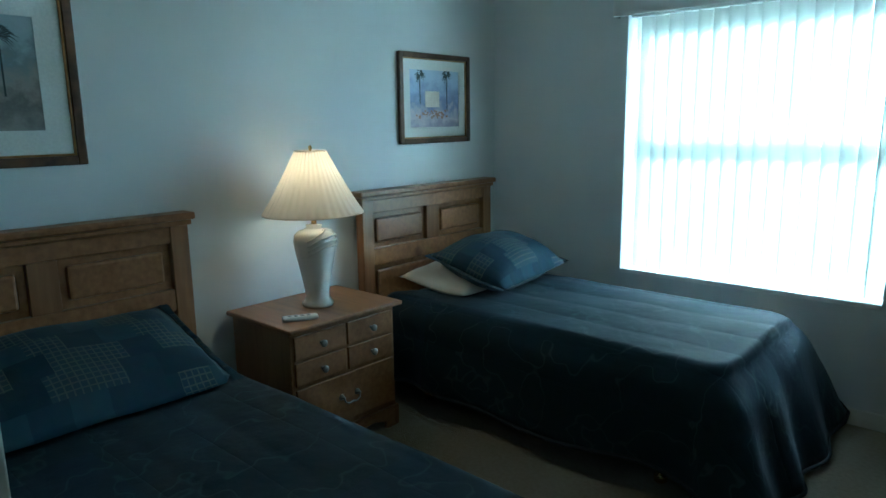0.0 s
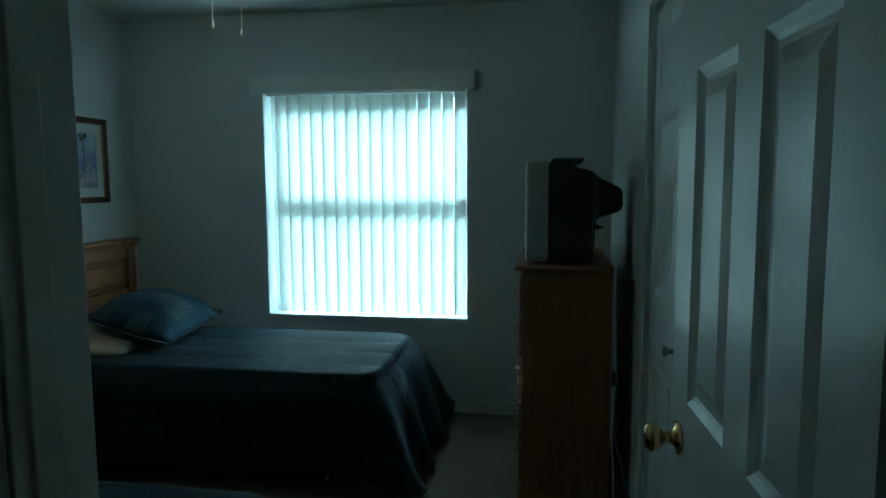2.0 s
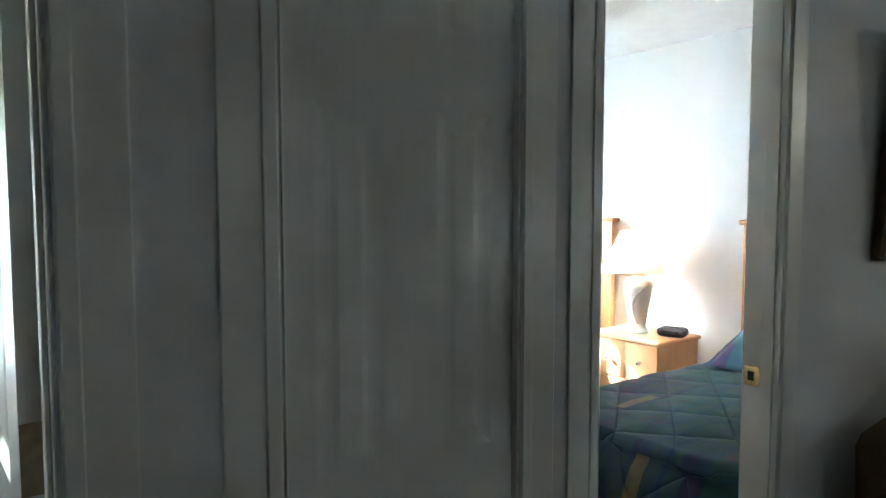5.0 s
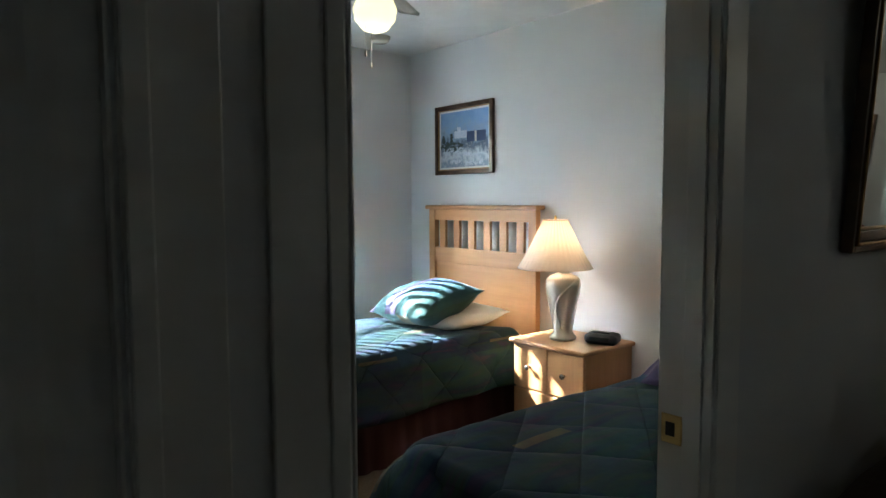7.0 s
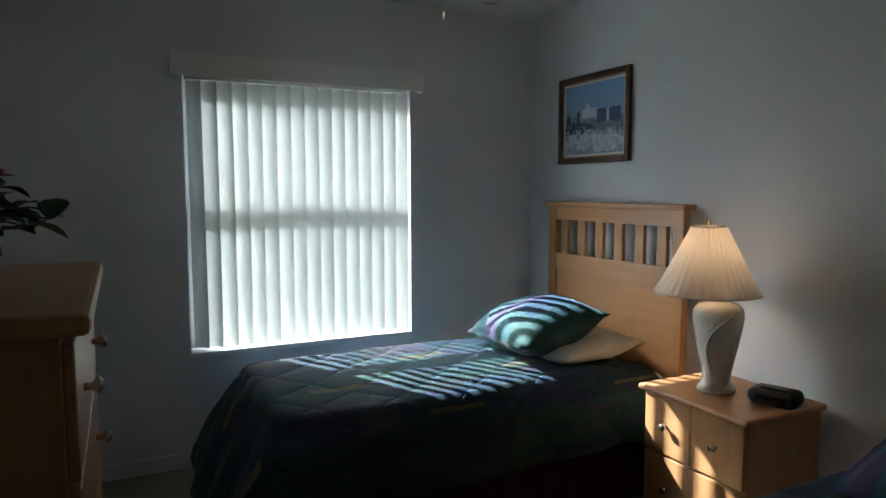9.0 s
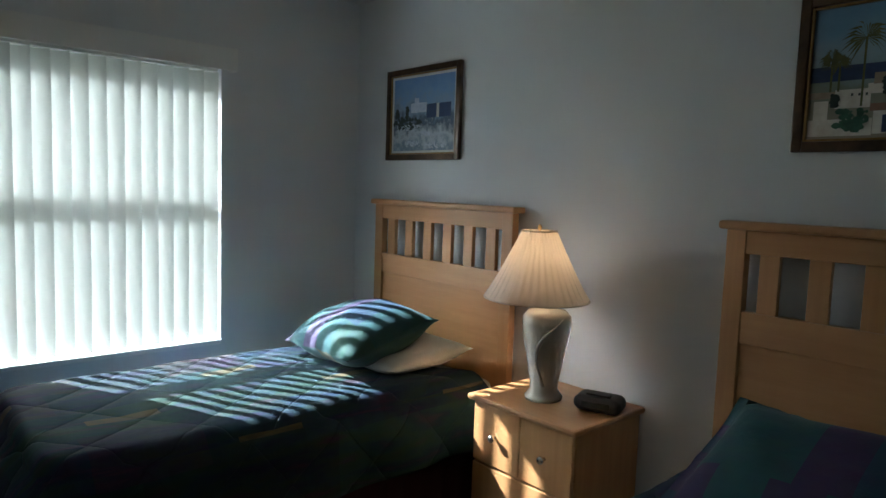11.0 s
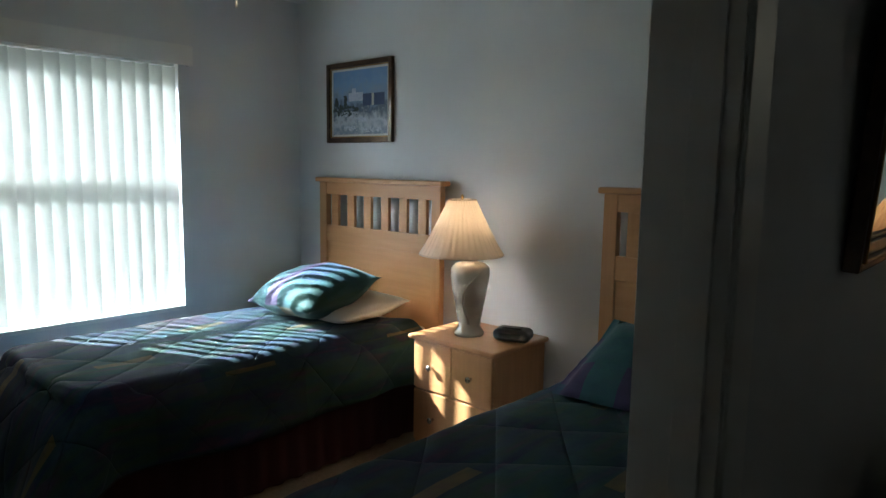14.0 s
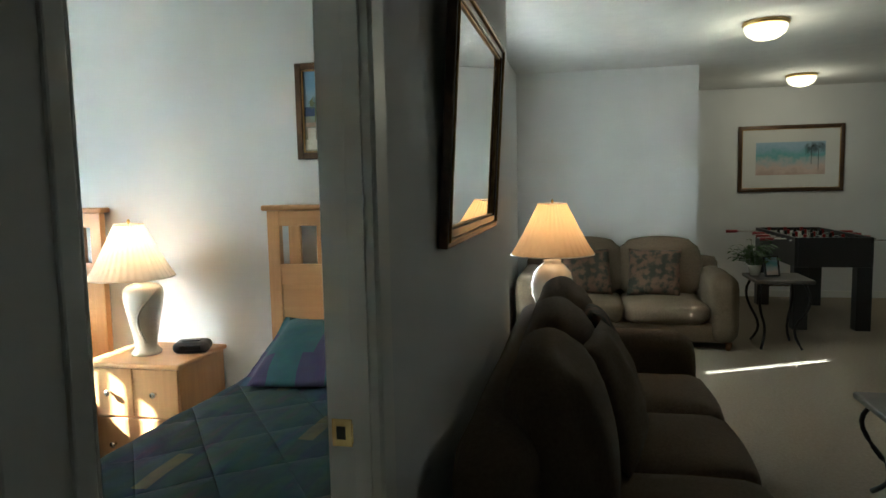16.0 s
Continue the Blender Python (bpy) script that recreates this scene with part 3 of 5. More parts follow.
# ---- beds and bedding ----
def outline(x_head, x_foot, y0, y1, r, n=64):
    """The edge of a bed's top from its head round the foot and back to the head: points, outward ways and lengths along it."""
    s = 1 if x_foot > x_head else -1
    pts = []
    for i in range(n):
        pts.append((x_head + (x_foot - s * r - x_head) * i / n, y0, 0, -1))
    for i in range(9):
        a = math.pi / 2 * i / 8
        pts.append((x_foot - s * r + s * r * math.sin(a), y0 + r - r * math.cos(a), s * math.sin(a), -math.cos(a)))
    for i in range(1, n):
        pts.append((x_foot, y0 + r + (y1 - y0 - 2 * r) * i / n, s, 0))
    for i in range(9):
        a = math.pi / 2 * i / 8
        pts.append((x_foot - s * r + s * r * math.cos(a), y1 - r + r * math.sin(a), s * math.cos(a), math.sin(a)))
    for i in range(1, n + 1):
        pts.append((x_foot - s * r + (x_head - x_foot + s * r) * i / n, y1, 0, 1))
    out, length, last = [], 0.0, None
    for p in pts:
        if last:
            length += math.hypot(p[0] - last[0], p[1] - last[1])
        out.append((*p, length))
        last = p
    return out


def channels(step):
    """Quilting in parallel channels along the bed."""
    return lambda x, y: abs(math.sin(math.pi * (y + 0.05 * noise.noise(Vector((x * 1.7, y * 1.1, 2.0)))) / step)) ** 0.45 - 0.8 + 0.25 * noise.noise(Vector((x * 9, y * 9, 4.0)))


def diamonds(step):
    """Quilting in diamonds."""
    return lambda x, y: min(abs(math.sin(math.pi * (x + 0.8 * y) / step)), abs(math.sin(math.pi * (x - 1.3 * y) / step))) ** 0.4 - 0.7 + 0.3 * noise.noise(Vector((x * 9, y * 9, 4.0)))


def comforter(x_head, x_foot, y0, y1, top, hem, material, label, seam, puff, flare=0.14, binding=None):
    edge = outline(x_head, x_foot, y0, y1, 0.09)
    ym, inner, drop = (y0 + y1) / 2, 34, 14
    rows, uvs = [], []
    lo, hi = min(x_head, x_foot) , max(x_head, x_foot)
    for x, y, nx, ny, ln in edge:
        row, uv = [], []
        cx = min(max(x, lo + 0.3), hi - 0.3)
        for k in range(inner):
            f = k / inner
            px, py = cx + (x - cx) * f, ym + (y - ym) * f
            roll = 0.05 * max(0.0, f - 0.88) ** 2 * 69.4
            z = top - roll + 0.010 * noise.noise(Vector((px * 3.1, py * 3.1, top))) + puff * seam(px, py)
            row.append((px, py, z))
            uv.append((px, py))
        low = hem if isinstance(hem, float) else hem[0] + (hem[1] - hem[0]) * nx * nx
        full = top - 0.05 - low
        for k in range(drop + 1):
            f = k / drop
            d = full * f
            fold = math.sin(ln * 13 + 2.2 * math.sin(ln * 3.1)) * 0.022 * f + 0.018 * noise.noise(Vector((x * 2.2, y * 2.2, f * 2)))
            corner = 4 * (nx * ny) ** 2
            out = 0.035 * min(1, f * 5) ** 0.5 + (flare * (0.35 + abs(nx)) + 0.5 * corner) * d * 0.62 + fold
            z = top - 0.05 - d * (1 - 0.05 * corner) + (0.015 * math.sin(ln * 5) if k == drop else 0)
            row.append((x + nx * out, y + ny * out, max(z, 0.012)))
            uv.append((x + nx * (d + 0.05), y + ny * (d + 0.05)))
        rows.append(row)
        uvs.append(uv)
    bm = sheet(rows, uvs=uvs)
    bmesh.ops.remove_doubles(bm, verts=bm.verts, dist=0.0005)
    bmesh.ops.solidify(bm, geom=bm.faces[:], thickness=0.014)
    for f in bm.faces:
        f.smooth = True
    ob = tagged(part("comforter", bm, material), label, "comforter", "comforters")
    part("hem_binding", tube([r[-1] for r in rows], 0.009, 8), binding, ob, "corded edge of the hem")
    return ob


def pillow(w, d, h, m, material, label, name="pillow", flange=0.0, cat="pillow"):
    bm = bmesh.new()
    n, k = 26, 18
    grids = []
    for s in (1, -1):
        rows, uvs = [], []
        for i in range(n + 1):
            u = -1 + 2 * i / n
            row, uv = [], []
            for j in range(k + 1):
                v = -1 + 2 * j / k
                ins = 1 - 0.05 * (1 - abs(u) ** 2) * abs(v) ** 6
                ins2 = 1 - 0.04 * (1 - abs(v) ** 2) * abs(u) ** 6
                fl = 1 - flange
                uu, vv = min(1, abs(u) / fl), min(1, abs(v) / fl)
                t = (max(0, 1 - uu ** 2.6) ** 0.55) * (max(0, 1 - vv ** 2.6) ** 0.55)
                z = s * (h / 2 * t + 0.002) + 0.012 * t * noise.noise(Vector((u * 2.3 + w, v * 2.3, s * 3.0))) + 0.012 * noise.noise(Vector((u * 1.7, v * 1.7, 9.0)))
                row.append((u * w / 2 * ins2, v * d / 2 * ins, z))
                uv.append((u * w / 2, v * d / 2 + s * 0.6))
            rows.append(row)
            uvs.append(uv)
        sheet(rows, bm, uvs)
    bmesh.ops.remove_doubles(bm, verts=bm.verts, dist=0.006)
    for f in bm.faces:
        f.smooth = True
    ob = tagged(part(name, bm, material), label, cat, "bed pillows" if cat == "pillow" else "sofa pillows")
    ob.matrix_world = m
    return ob


def bed_a(y0, y1, x_foot, label):
    """A twin bed with an oak headboard of sunk panels against the wall at A_L."""
    x = A_L
    bed = thing("bed", pose(x, (y0 + y1) / 2, 0), label, "bed", "twin beds with oak headboards")
    w = (y1 - y0) / 2
    z1 = 1.092
    for y in (-w, w - 0.075):
        part("post", boxes([(0.045, y, 0, 0.10, y + 0.075, z1 - 0.03)], bevel=0.004), OAK_UP, bed)
    part("cap_rail", boxes([(0.03, -w - 0.025, z1 - 0.03, 0.125, w + 0.025, z1)], bevel=0.008), OAK, bed)
    part("cap_moulding", boxes([(0.04, -w - 0.012, z1 - 0.052, 0.113, w + 0.012, z1 - 0.03)], bevel=0.006), OAK, bed)
    part("top_rail", boxes([(0.052, -w + 0.075, z1 - 0.12, 0.095, w - 0.075, z1 - 0.052)], bevel=0.003), OAK, bed)
    part("middle_rail", boxes([(0.052, -w + 0.075, z1 - 0.40, 0.095, w - 0.075, z1 - 0.31)], bevel=0.003), OAK, bed)
    part("lower_rail", boxes([(0.052, -w + 0.075, 0.30, 0.095, w - 0.075, 0.40)], bevel=0.003), OAK, bed)
    part("mullion", boxes([(0.052, -0.05, z1 - 0.31, 0.095, 0.05, z1 - 0.12)], bevel=0.003), OAK_UP, bed)
    for a, b, lo, hi in ((-w + 0.075, -0.05, z1 - 0.31, z1 - 0.12), (0.05, w - 0.075, z1 - 0.31, z1 - 0.12), (-w + 0.075, w - 0.075, 0.40, z1 - 0.40)):
        bm = boxes([(0.06, a, lo, 0.07, b, hi)])
        box(bm, 0.07, a + 0.03, lo + 0.03, 0.088, b - 0.03, hi - 0.03, bevel=0.012)
        part("panel", bm, OAK, bed)
    part("mattress", boxes([(0.11, -w + 0.07, 0.32, x_foot - x - 0.05, w - 0.07, 0.52)], bevel=0.05), LINEN, bed, "white mattress with rounded corners")
    part("box_spring", boxes([(0.12, -w + 0.09, 0.13, x_foot - x - 0.06, w - 0.09, 0.32)], bevel=0.01), NAVY, bed)
    for cx in (0.4, x_foot - x - 0.25):
        for cy in (-w + 0.16, w - 0.16):
            part("caster", moved(lathe([(0, 0), (0.012, 0), (0.026, 0.01), (0.026, 0.035), (0.012, 0.045), (0.012, 0.135), (0, 0.135)], 14), Matrix.Translation((cx, cy, 0))), BRASS, bed, "metal caster leg")
    return bed


def bed_b(y0, y1, x_foot, label):
    """A twin bed with a tall maple headboard with short slats under its cap, against the wall at B_R."""
    bed = thing("bed", pose(B_R, (y0 + y1) / 2, 0), label, "bed", "twin beds with maple headboards")
    w, z1, f = (y1 - y0) / 2, 1.356, -0.078
    for y in (-w, w - 0.065):
        part("post", boxes([(f, y, 0, f + 0.04, y + 0.065, z1 - 0.028)], bevel=0.003), MAPLE_UP, bed)
    part("cap_rail", boxes([(f - 0.022, -w - 0.022, z1 - 0.028, f + 0.06, w + 0.022, z1)], bevel=0.009), MAPLE, bed)
    part("top_rail", boxes([(f + 0.003, -w + 0.065, z1 - 0.105, f + 0.036, w - 0.065, z1 - 0.028)], bevel=0.002), MAPLE, bed)
    part("middle_rail", boxes([(f + 0.003, -w + 0.065, z1 - 0.40, f + 0.036, w - 0.065, z1 - 0.295)], bevel=0.002), MAPLE, bed)
    part("panel", boxes([(f + 0.014, -w + 0.065, 0.32, f + 0.026, w - 0.065, z1 - 0.40)]), MAPLE, bed)
    part("lower_rail", boxes([(f + 0.003, -w + 0.065, 0.22, f + 0.036, w - 0.065, 0.32)], bevel=0.002), MAPLE, bed)
    gap = 2 * w - 0.13
    n = 6
    sw = 0.062
    for i in range(n):
        c = -w + 0.065 + 0.045 + sw / 2 + (gap - 0.09 - sw) * i / (n - 1)
        part("slat", boxes([(f + 0.008, c - sw / 2, z1 - 0.295, f + 0.030, c + sw / 2, z1 - 0.105)], bevel=0.002), MAPLE_UP, bed)
    L = x_foot - B_R
    part("mattress", boxes([(L + 0.05, -w + 0.05, 0.36, f - 0.01, w - 0.05, 0.575)], bevel=0.05), LINEN, bed, "white mattress with rounded corners")
    rows = []
    for x, y, nx, ny, ln in outline(f - 0.02, L + 0.07, -w + 0.06, w - 0.06, 0.05):
        a = 0.007 * math.sin(ln * 60)
        rows.append([(x, y, 0.36), (x + nx * (a + 0.004), y + ny * (a + 0.004), 0.2), (x + nx * (a * 1.6 + 0.012), y + ny * (a * 1.6 + 0.012), 0.012)])
    part("bed_skirt", sheet(rows), SKIRT, bed, "dark burgundy gathered bed skirt")
    part("box_spring", boxes([(L + 0.1, -w + 0.09, 0.15, f - 0.03, w - 0.09, 0.36)]), SKIRT, bed)
    return bed


A2 = (2.226, 3.294)
A1 = (0.20, 1.289)
bed_a(*A2, -1.08, "twin bed with a dark-stained oak headboard, made up beneath the window")
bed_a(*A1, -1.05, "twin bed with a dark-stained oak headboard, made up beside the doorway")
comforter(A_L + 0.16, -1.07, A2[0] + 0.06, A2[1] - 0.06, 0.56, (0.13, 0.05), BLUE, "dark slate-blue quilted comforter over the bed by the window", channels(0.21), 0.0045, 0.4, NAVY)
comforter(A_L + 0.16, -1.04, A1[0] + 0.03, A1[1] - 0.06, 0.56, 0.06, BLUE, "dark slate-blue quilted comforter over the bed by the doorway", channels(0.23), 0.005, 0.4, NAVY)
pillow(0.68, 0.46, 0.13, pose(-2.66, 2.80, 0.60, 5, -2, 91), LINEN, "white pillow showing beneath the blue sham")
pillow(0.70, 0.50, 0.23, pose(-2.48, 2.83, 0.70, 15, -3, 94), BLUE_SHAM, "blue plaid pillow sham with a fringed edge", flange=0.1)
pillow(0.84, 0.56, 0.18, pose(-2.56, 0.72, 0.665, 0, 18, 0) @ pose(0, 0, 0, 0, 0, 90), BLUE_SHAM, "blue plaid pillow sham propped against the headboard", flange=0.1)

B1 = (2.11, 3.146)
B2 = (0.128, 1.153)
bed_b(*B1, 1.80, "twin bed with a maple headboard, made up beneath the window")
bed_b(*B2, 1.84, "twin bed with a maple headboard, made up beside the doorway")
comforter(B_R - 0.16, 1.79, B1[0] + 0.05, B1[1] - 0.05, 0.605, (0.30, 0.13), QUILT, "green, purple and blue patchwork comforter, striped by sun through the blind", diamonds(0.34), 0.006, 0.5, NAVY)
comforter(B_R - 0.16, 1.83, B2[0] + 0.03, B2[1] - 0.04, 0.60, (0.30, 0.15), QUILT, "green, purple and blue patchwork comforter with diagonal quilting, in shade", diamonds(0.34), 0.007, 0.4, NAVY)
pillow(0.68, 0.46, 0.13, pose(3.30, 2.60, 0.665, -5, 2, 89), LINEN, "white pillow showing beneath the patchwork sham")
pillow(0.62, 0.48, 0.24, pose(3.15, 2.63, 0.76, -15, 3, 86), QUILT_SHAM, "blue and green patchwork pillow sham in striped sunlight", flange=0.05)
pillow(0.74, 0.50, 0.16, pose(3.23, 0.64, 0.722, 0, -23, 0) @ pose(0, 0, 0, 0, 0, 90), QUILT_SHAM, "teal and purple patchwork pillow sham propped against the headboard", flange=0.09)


# ---- bedroom furniture ----
def knob(parent, m, material=NICKEL, name="knob"):
    part(name, moved(lathe([(0, 0), (0.007, 0), (0.006, 0.012), (0.0155, 0.02), (0.0155, 0.026), (0.009, 0.031), (0, 0.032)], 16), m), material, parent)


def bail(parent, m, w=0.09):
    """A drop handle: two posts and a hanging bow. Faces +x."""
    pts = [(0.018, -w / 2, 0), (0.024, -w / 2 + 0.004, -0.018), (0.024, -w / 4, -0.03), (0.024, 0, -0.026), (0.024, w / 4, -0.03), (0.024, w / 2 - 0.004, -0.018), (0.018, w / 2, 0)]
    bm = tube(pts, 0.0035, 8)
    for y in (-w / 2, w / 2):
        tmp = moved(lathe([(0, 0), (0.014, 0), (0.012, 0.006), (0.006, 0.01), (0.006, 0.022), (0, 0.024)], 14), pose(0, y, 0, 0, 90, 0))
        me = bpy.data.meshes.new("tmp")
        tmp.to_mesh(me)
        bm.from_mesh(me)
        tmp.free()
        bpy.data.meshes.remove(me)
    part("bail_pull", moved(bm, m), PEWTER, parent)


def drawer(parent, x, y0, y1, z0, z1, material, pulls, s=1, proud=0.012):
    """A drawer front on the face x (s: the way it faces)."""
    a, b = sorted((x, x + s * proud))
    d = part("drawer", boxes([(a, y0, z0, b, y1, z1)], bevel=0.004), material, parent)
    for kind, y, z in pulls:
        m = pose(x + s * proud, y, z, 0, 0, 0 if s > 0 else 180)
        if kind == "bail":
            bail(d, m)
        else:
            knob(d, m @ pose(0, 0, 0, 0, 90, 0), kind)
    return d


def nightstand_a():
    ns = thing("nightstand", pose(A_L + 0.02, 1.785, 0), "dark-stained oak nightstand with drawers between the beds", "nightstand")
    d, w, h = 0.475, 0.305, 0.619
    part("top", boxes([(0, -w - 0.012, h - 0.022, d + 0.012, w + 0.012, h)], bevel=0.008), OAK, ns)
    part("body", boxes([(0.01, -w + 0.015, 0.10, d - 0.03, w - 0.015, h - 0.022)], bevel=0.002), OAK_UP, ns)
    bm = boxes([(0.0, -w + 0.005, 0, d - 0.015, -w + 0.03, 0.10), (0.0, w - 0.03, 0, d - 0.015, w - 0.005, 0.10)], bevel=0.004)
    for i in range(20):
        u0, u1 = -w + 0.03 + (2 * w - 0.06) * i / 20, -w + 0.03 + (2 * w - 0.06) * (i + 1) / 20
        c = abs((u0 + u1) / 2) / (w - 0.03)
        lo = 0.0 if c > 0.8 else 0.045 - 0.012 * math.cos(c * math.pi * 2.2)
        box(bm, d - 0.035, u0, lo, d - 0.015, u1, 0.10)
    part("plinth", bm, OAK, ns)
    f = d - 0.03
    for y0, y1 in ((-w + 0.03, -0.006), (0.006, w - 0.03)):
        for z0, z1 in ((0.36, 0.462), (0.474, 0.576)):
            drawer(ns, f, y0, y1, z0, z1, OAK, [(PEWTER, (y0 + y1) / 2, (z0 + z1) / 2)])
    drawer(ns, f, -w + 0.03, w - 0.03, 0.125, 0.345, OAK, [("bail", 0, 0.245)])


def nightstand_b():
    ns = thing("nightstand", pose(B_R - 0.03, 1.695, 0), "light maple nightstand between the beds, in patches of sun", "nightstand")
    d, w, h = 0.436, 0.257, 0.634
    part("top", boxes([(-d, -w - 0.005, h - 0.024, 0, w + 0.005, h)], bevel=0.010), MAPLE, ns)
    part("body", boxes([(-d + 0.04, -w + 0.014, 0.0, -0.01, w - 0.014, h - 0.024)], bevel=0.002), MAPLE_UP, ns)
    f = -d + 0.04
    for y0, y1 in ((-w + 0.018, -0.003), (0.003, w - 0.018)):
        drawer(ns, f, y0, y1, 0.372, 0.604, MAPLE_UP, [(NICKEL, (y0 + y1) / 2, 0.488)], -1, 0.018)
    drawer(ns, f, -w + 0.018, w - 0.018, 0.105, 0.362, MAPLE_UP, [(NICKEL, -0.11, 0.235), (NICKEL, 0.11, 0.235)], -1, 0.018)
    part("plinth", boxes([(f - 0.006, -w + 0.02, 0, f, w - 0.02, 0.085)], bevel=0.002), MAPLE, ns)


nightstand_a()
nightstand_b()


def dresser_a():
    y0, y1, xf = 2.262, 3.09, -0.428
    dr = thing("dresser", pose(xf, y0, 0), "tall dark-stained oak chest of drawers against the closet wall", "chest of drawers")
    d, w, h = 0.39, y1 - y0, 1.085
    part("top", boxes([(-0.018, -0.012, h - 0.024, d, w + 0.012, h)], bevel=0.007), OAK, dr)
    part("body", boxes([(0.012, 0.006, 0.09, d - 0.005, w - 0.006, h - 0.024)], bevel=0.003), OAK_UP, dr)
    part("plinth", boxes([(0.0, 0.0, 0, d - 0.005, w, 0.09)], bevel=0.006), OAK, dr)
    for i in range(5):
        z0 = 0.115 + i * 0.188
        drawer(dr, 0.012, 0.035, w - 0.035, z0, z0 + 0.174, OAK, [("bail", w * 0.27, z0 + 0.095), ("bail", w * 0.73, z0 + 0.095)], -1)


dresser_a()


def chest_b():
    y0, y1, xf = 1.02, 1.78, 1.25
    ch = thing("chest_of_drawers", pose(B_L + 0.015, y0, 0), "tall light maple chest of drawers beside the open door", "chest of drawers")
    d, w, h = xf - B_L - 0.015, y1 - y0, 1.245
    part("top", boxes([(0, -0.02, h - 0.035, d + 0.025, w + 0.02, h)], bevel=0.012), MAPLE, ch)
    part("body", boxes([(0.005, 0, 0.0, d - 0.018, w, h - 0.035)], bevel=0.002), MAPLE_UP, ch)
    for i in range(5):
        z0 = 0.09 + i * 0.223
        drawer(ch, d - 0.018, 0.012, w - 0.012, z0, z0 + 0.213, MAPLE, [(NICKEL, w * 0.25, z0 + 0.1), (NICKEL, w * 0.75, z0 + 0.1)], 1, 0.018)


chest_b()


# ---- table lamps ----
def lamp(name, m, label, style, shade_r=0.215, shade_t=0.075, z_low=0.40, z_top=0.69, power=0.1, cloth=None, off=(0.0, 0.0)):
    lp = thing(name, m, label, "lamp", "lit table lamps")
    if style == "bulb":
        prof = [(0, 0), (0.085, 0), (0.09, 0.015), (0.075, 0.03), (0.10, 0.08), (0.135, 0.17), (0.14, 0.23), (0.12, 0.30), (0.075, 0.345), (0.055, 0.36), (0.06, 0.375), (0, 0.38)]
    else:
        prof = [(0, 0), (0.072, 0), (0.075, 0.012), (0.066, 0.024), (0.055, 0.04), (0.056, 0.07), (0.071, 0.15), (0.09, 0.24), (0.098, 0.295), (0.094, 0.325), (0.074, 0.345), (0.045, 0.353), (0.034, 0.36), (0.038, 0.372), (0, 0.376)]
    part("base", lathe(prof, 40, 0.92), CERAMIC, lp, "cream glazed ceramic body")

    def body_r(z):
        for (r0, a), (r1, b) in zip(prof[1:], prof[2:]):
            if a <= z <= b and b > a:
                return r0 + (r1 - r0) * (z - a) / (b - a)
        return 0.07
    if style == "shell":
        for i in range(4):
            pts = [((body_r(0.20 + 0.022 * i + 0.085 * math.cos(a)) + 0.001) * math.cos(a * 1.25), 0.92 * (body_r(0.20 + 0.022 * i + 0.085 * math.cos(a)) + 0.001) * math.sin(a * 1.25), 0.20 + 0.022 * i + 0.085 * math.cos(a)) for a in (-1.1 + 2.2 * j / 14 for j in range(15))]
            part("relief_band", tube(pts, [0.003 + 0.004 * math.sin(math.pi * j / 14) for j in range(15)], 8), CERAMIC, lp)
    if style == "leaf":
        for i in range(4):
            pts = []
            for j in range(15):
                f = j / 14
                z = 0.06 + 0.22 * f + 0.015 * i * f
                a = 4.05 - 0.55 * math.sin(math.pi * f) + (0.15 + 0.24 * i) * f * f - 0.05 * i
                pts.append(((body_r(z) + 0.001) * math.cos(a), 0.92 * (body_r(z) + 0.001) * math.sin(a), z))
            part("relief_band", tube(pts, [0.002 + 0.0045 * math.sin(math.pi * j / 14) for j in range(15)], 8), CERAMIC, lp)
    part("neck", lathe([(0, 0.376), (0.012, 0.376), (0.012, 0.40), (0.017, 0.405), (0.017, 0.435), (0, 0.435)], 16), BRASS, lp, "brass socket")
    bm = bmesh.new()
    steps, rows = 180, []
    fold = [0.0022 * math.cos(36 * 2 * math.pi * (i % steps) / steps) + 0.004 * noise.noise(Vector((3 * math.cos(2 * math.pi * i / steps), 3 * math.sin(2 * math.pi * i / steps), power * 40))) for i in range(steps + 1)]
    for k in range(7):
        f = k / 6
        r = shade_r + (shade_t - shade_r) * (f ** 0.9)
        z = z_low + (z_top - z_low) * f
        rows.append([(off[0] + (r + fold[i] * (0.4 + r / shade_r)) * math.cos(2 * math.pi * i / steps), off[1] + (r + fold[i] * (0.4 + r / shade_r)) * math.sin(2 * math.pi * i / steps), z) for i in range(steps + 1)])
    part("shade", sheet(rows), cloth or SHADE, lp, "cream pleated cloth shade")
    for r, z in ((shade_r + 0.001, z_low), (shade_t + 0.001, z_top)):
        part("shade_trim", tube([(off[0] + r * math.cos(2 * math.pi * i / 48), off[1] + r * math.sin(2 * math.pi * i / 48), z) for i in range(49)], 0.0035, 6), SHADE, lp)
    bm = lathe([(0, z_top - 0.012), (0.004, z_top - 0.012), (0.004, z_top + 0.004), (0.009, z_top + 0.012), (0.006, z_top + 0.022), (0, z_top + 0.026)], 12)
    for a in (0, math.pi / 2):
        tube([(-shade_t * math.cos(a), -shade_t * math.sin(a), z_top), (0, 0, z_top - 0.008), (shade_t * math.cos(a), shade_t * math.sin(a), z_top)], 0.0016, 6, bm)
    part("finial", moved(bm, Matrix.Translation((off[0], off[1], 0))), BRASS, lp)
    bulb = part("bulb", lathe([(0, 0.435), (0.013, 0.437), (0.016, 0.45), (0.028, 0.475), (0.028, 0.49), (0.016, 0.508), (0, 0.512)], 18), BULB, lp, "lit bulb")
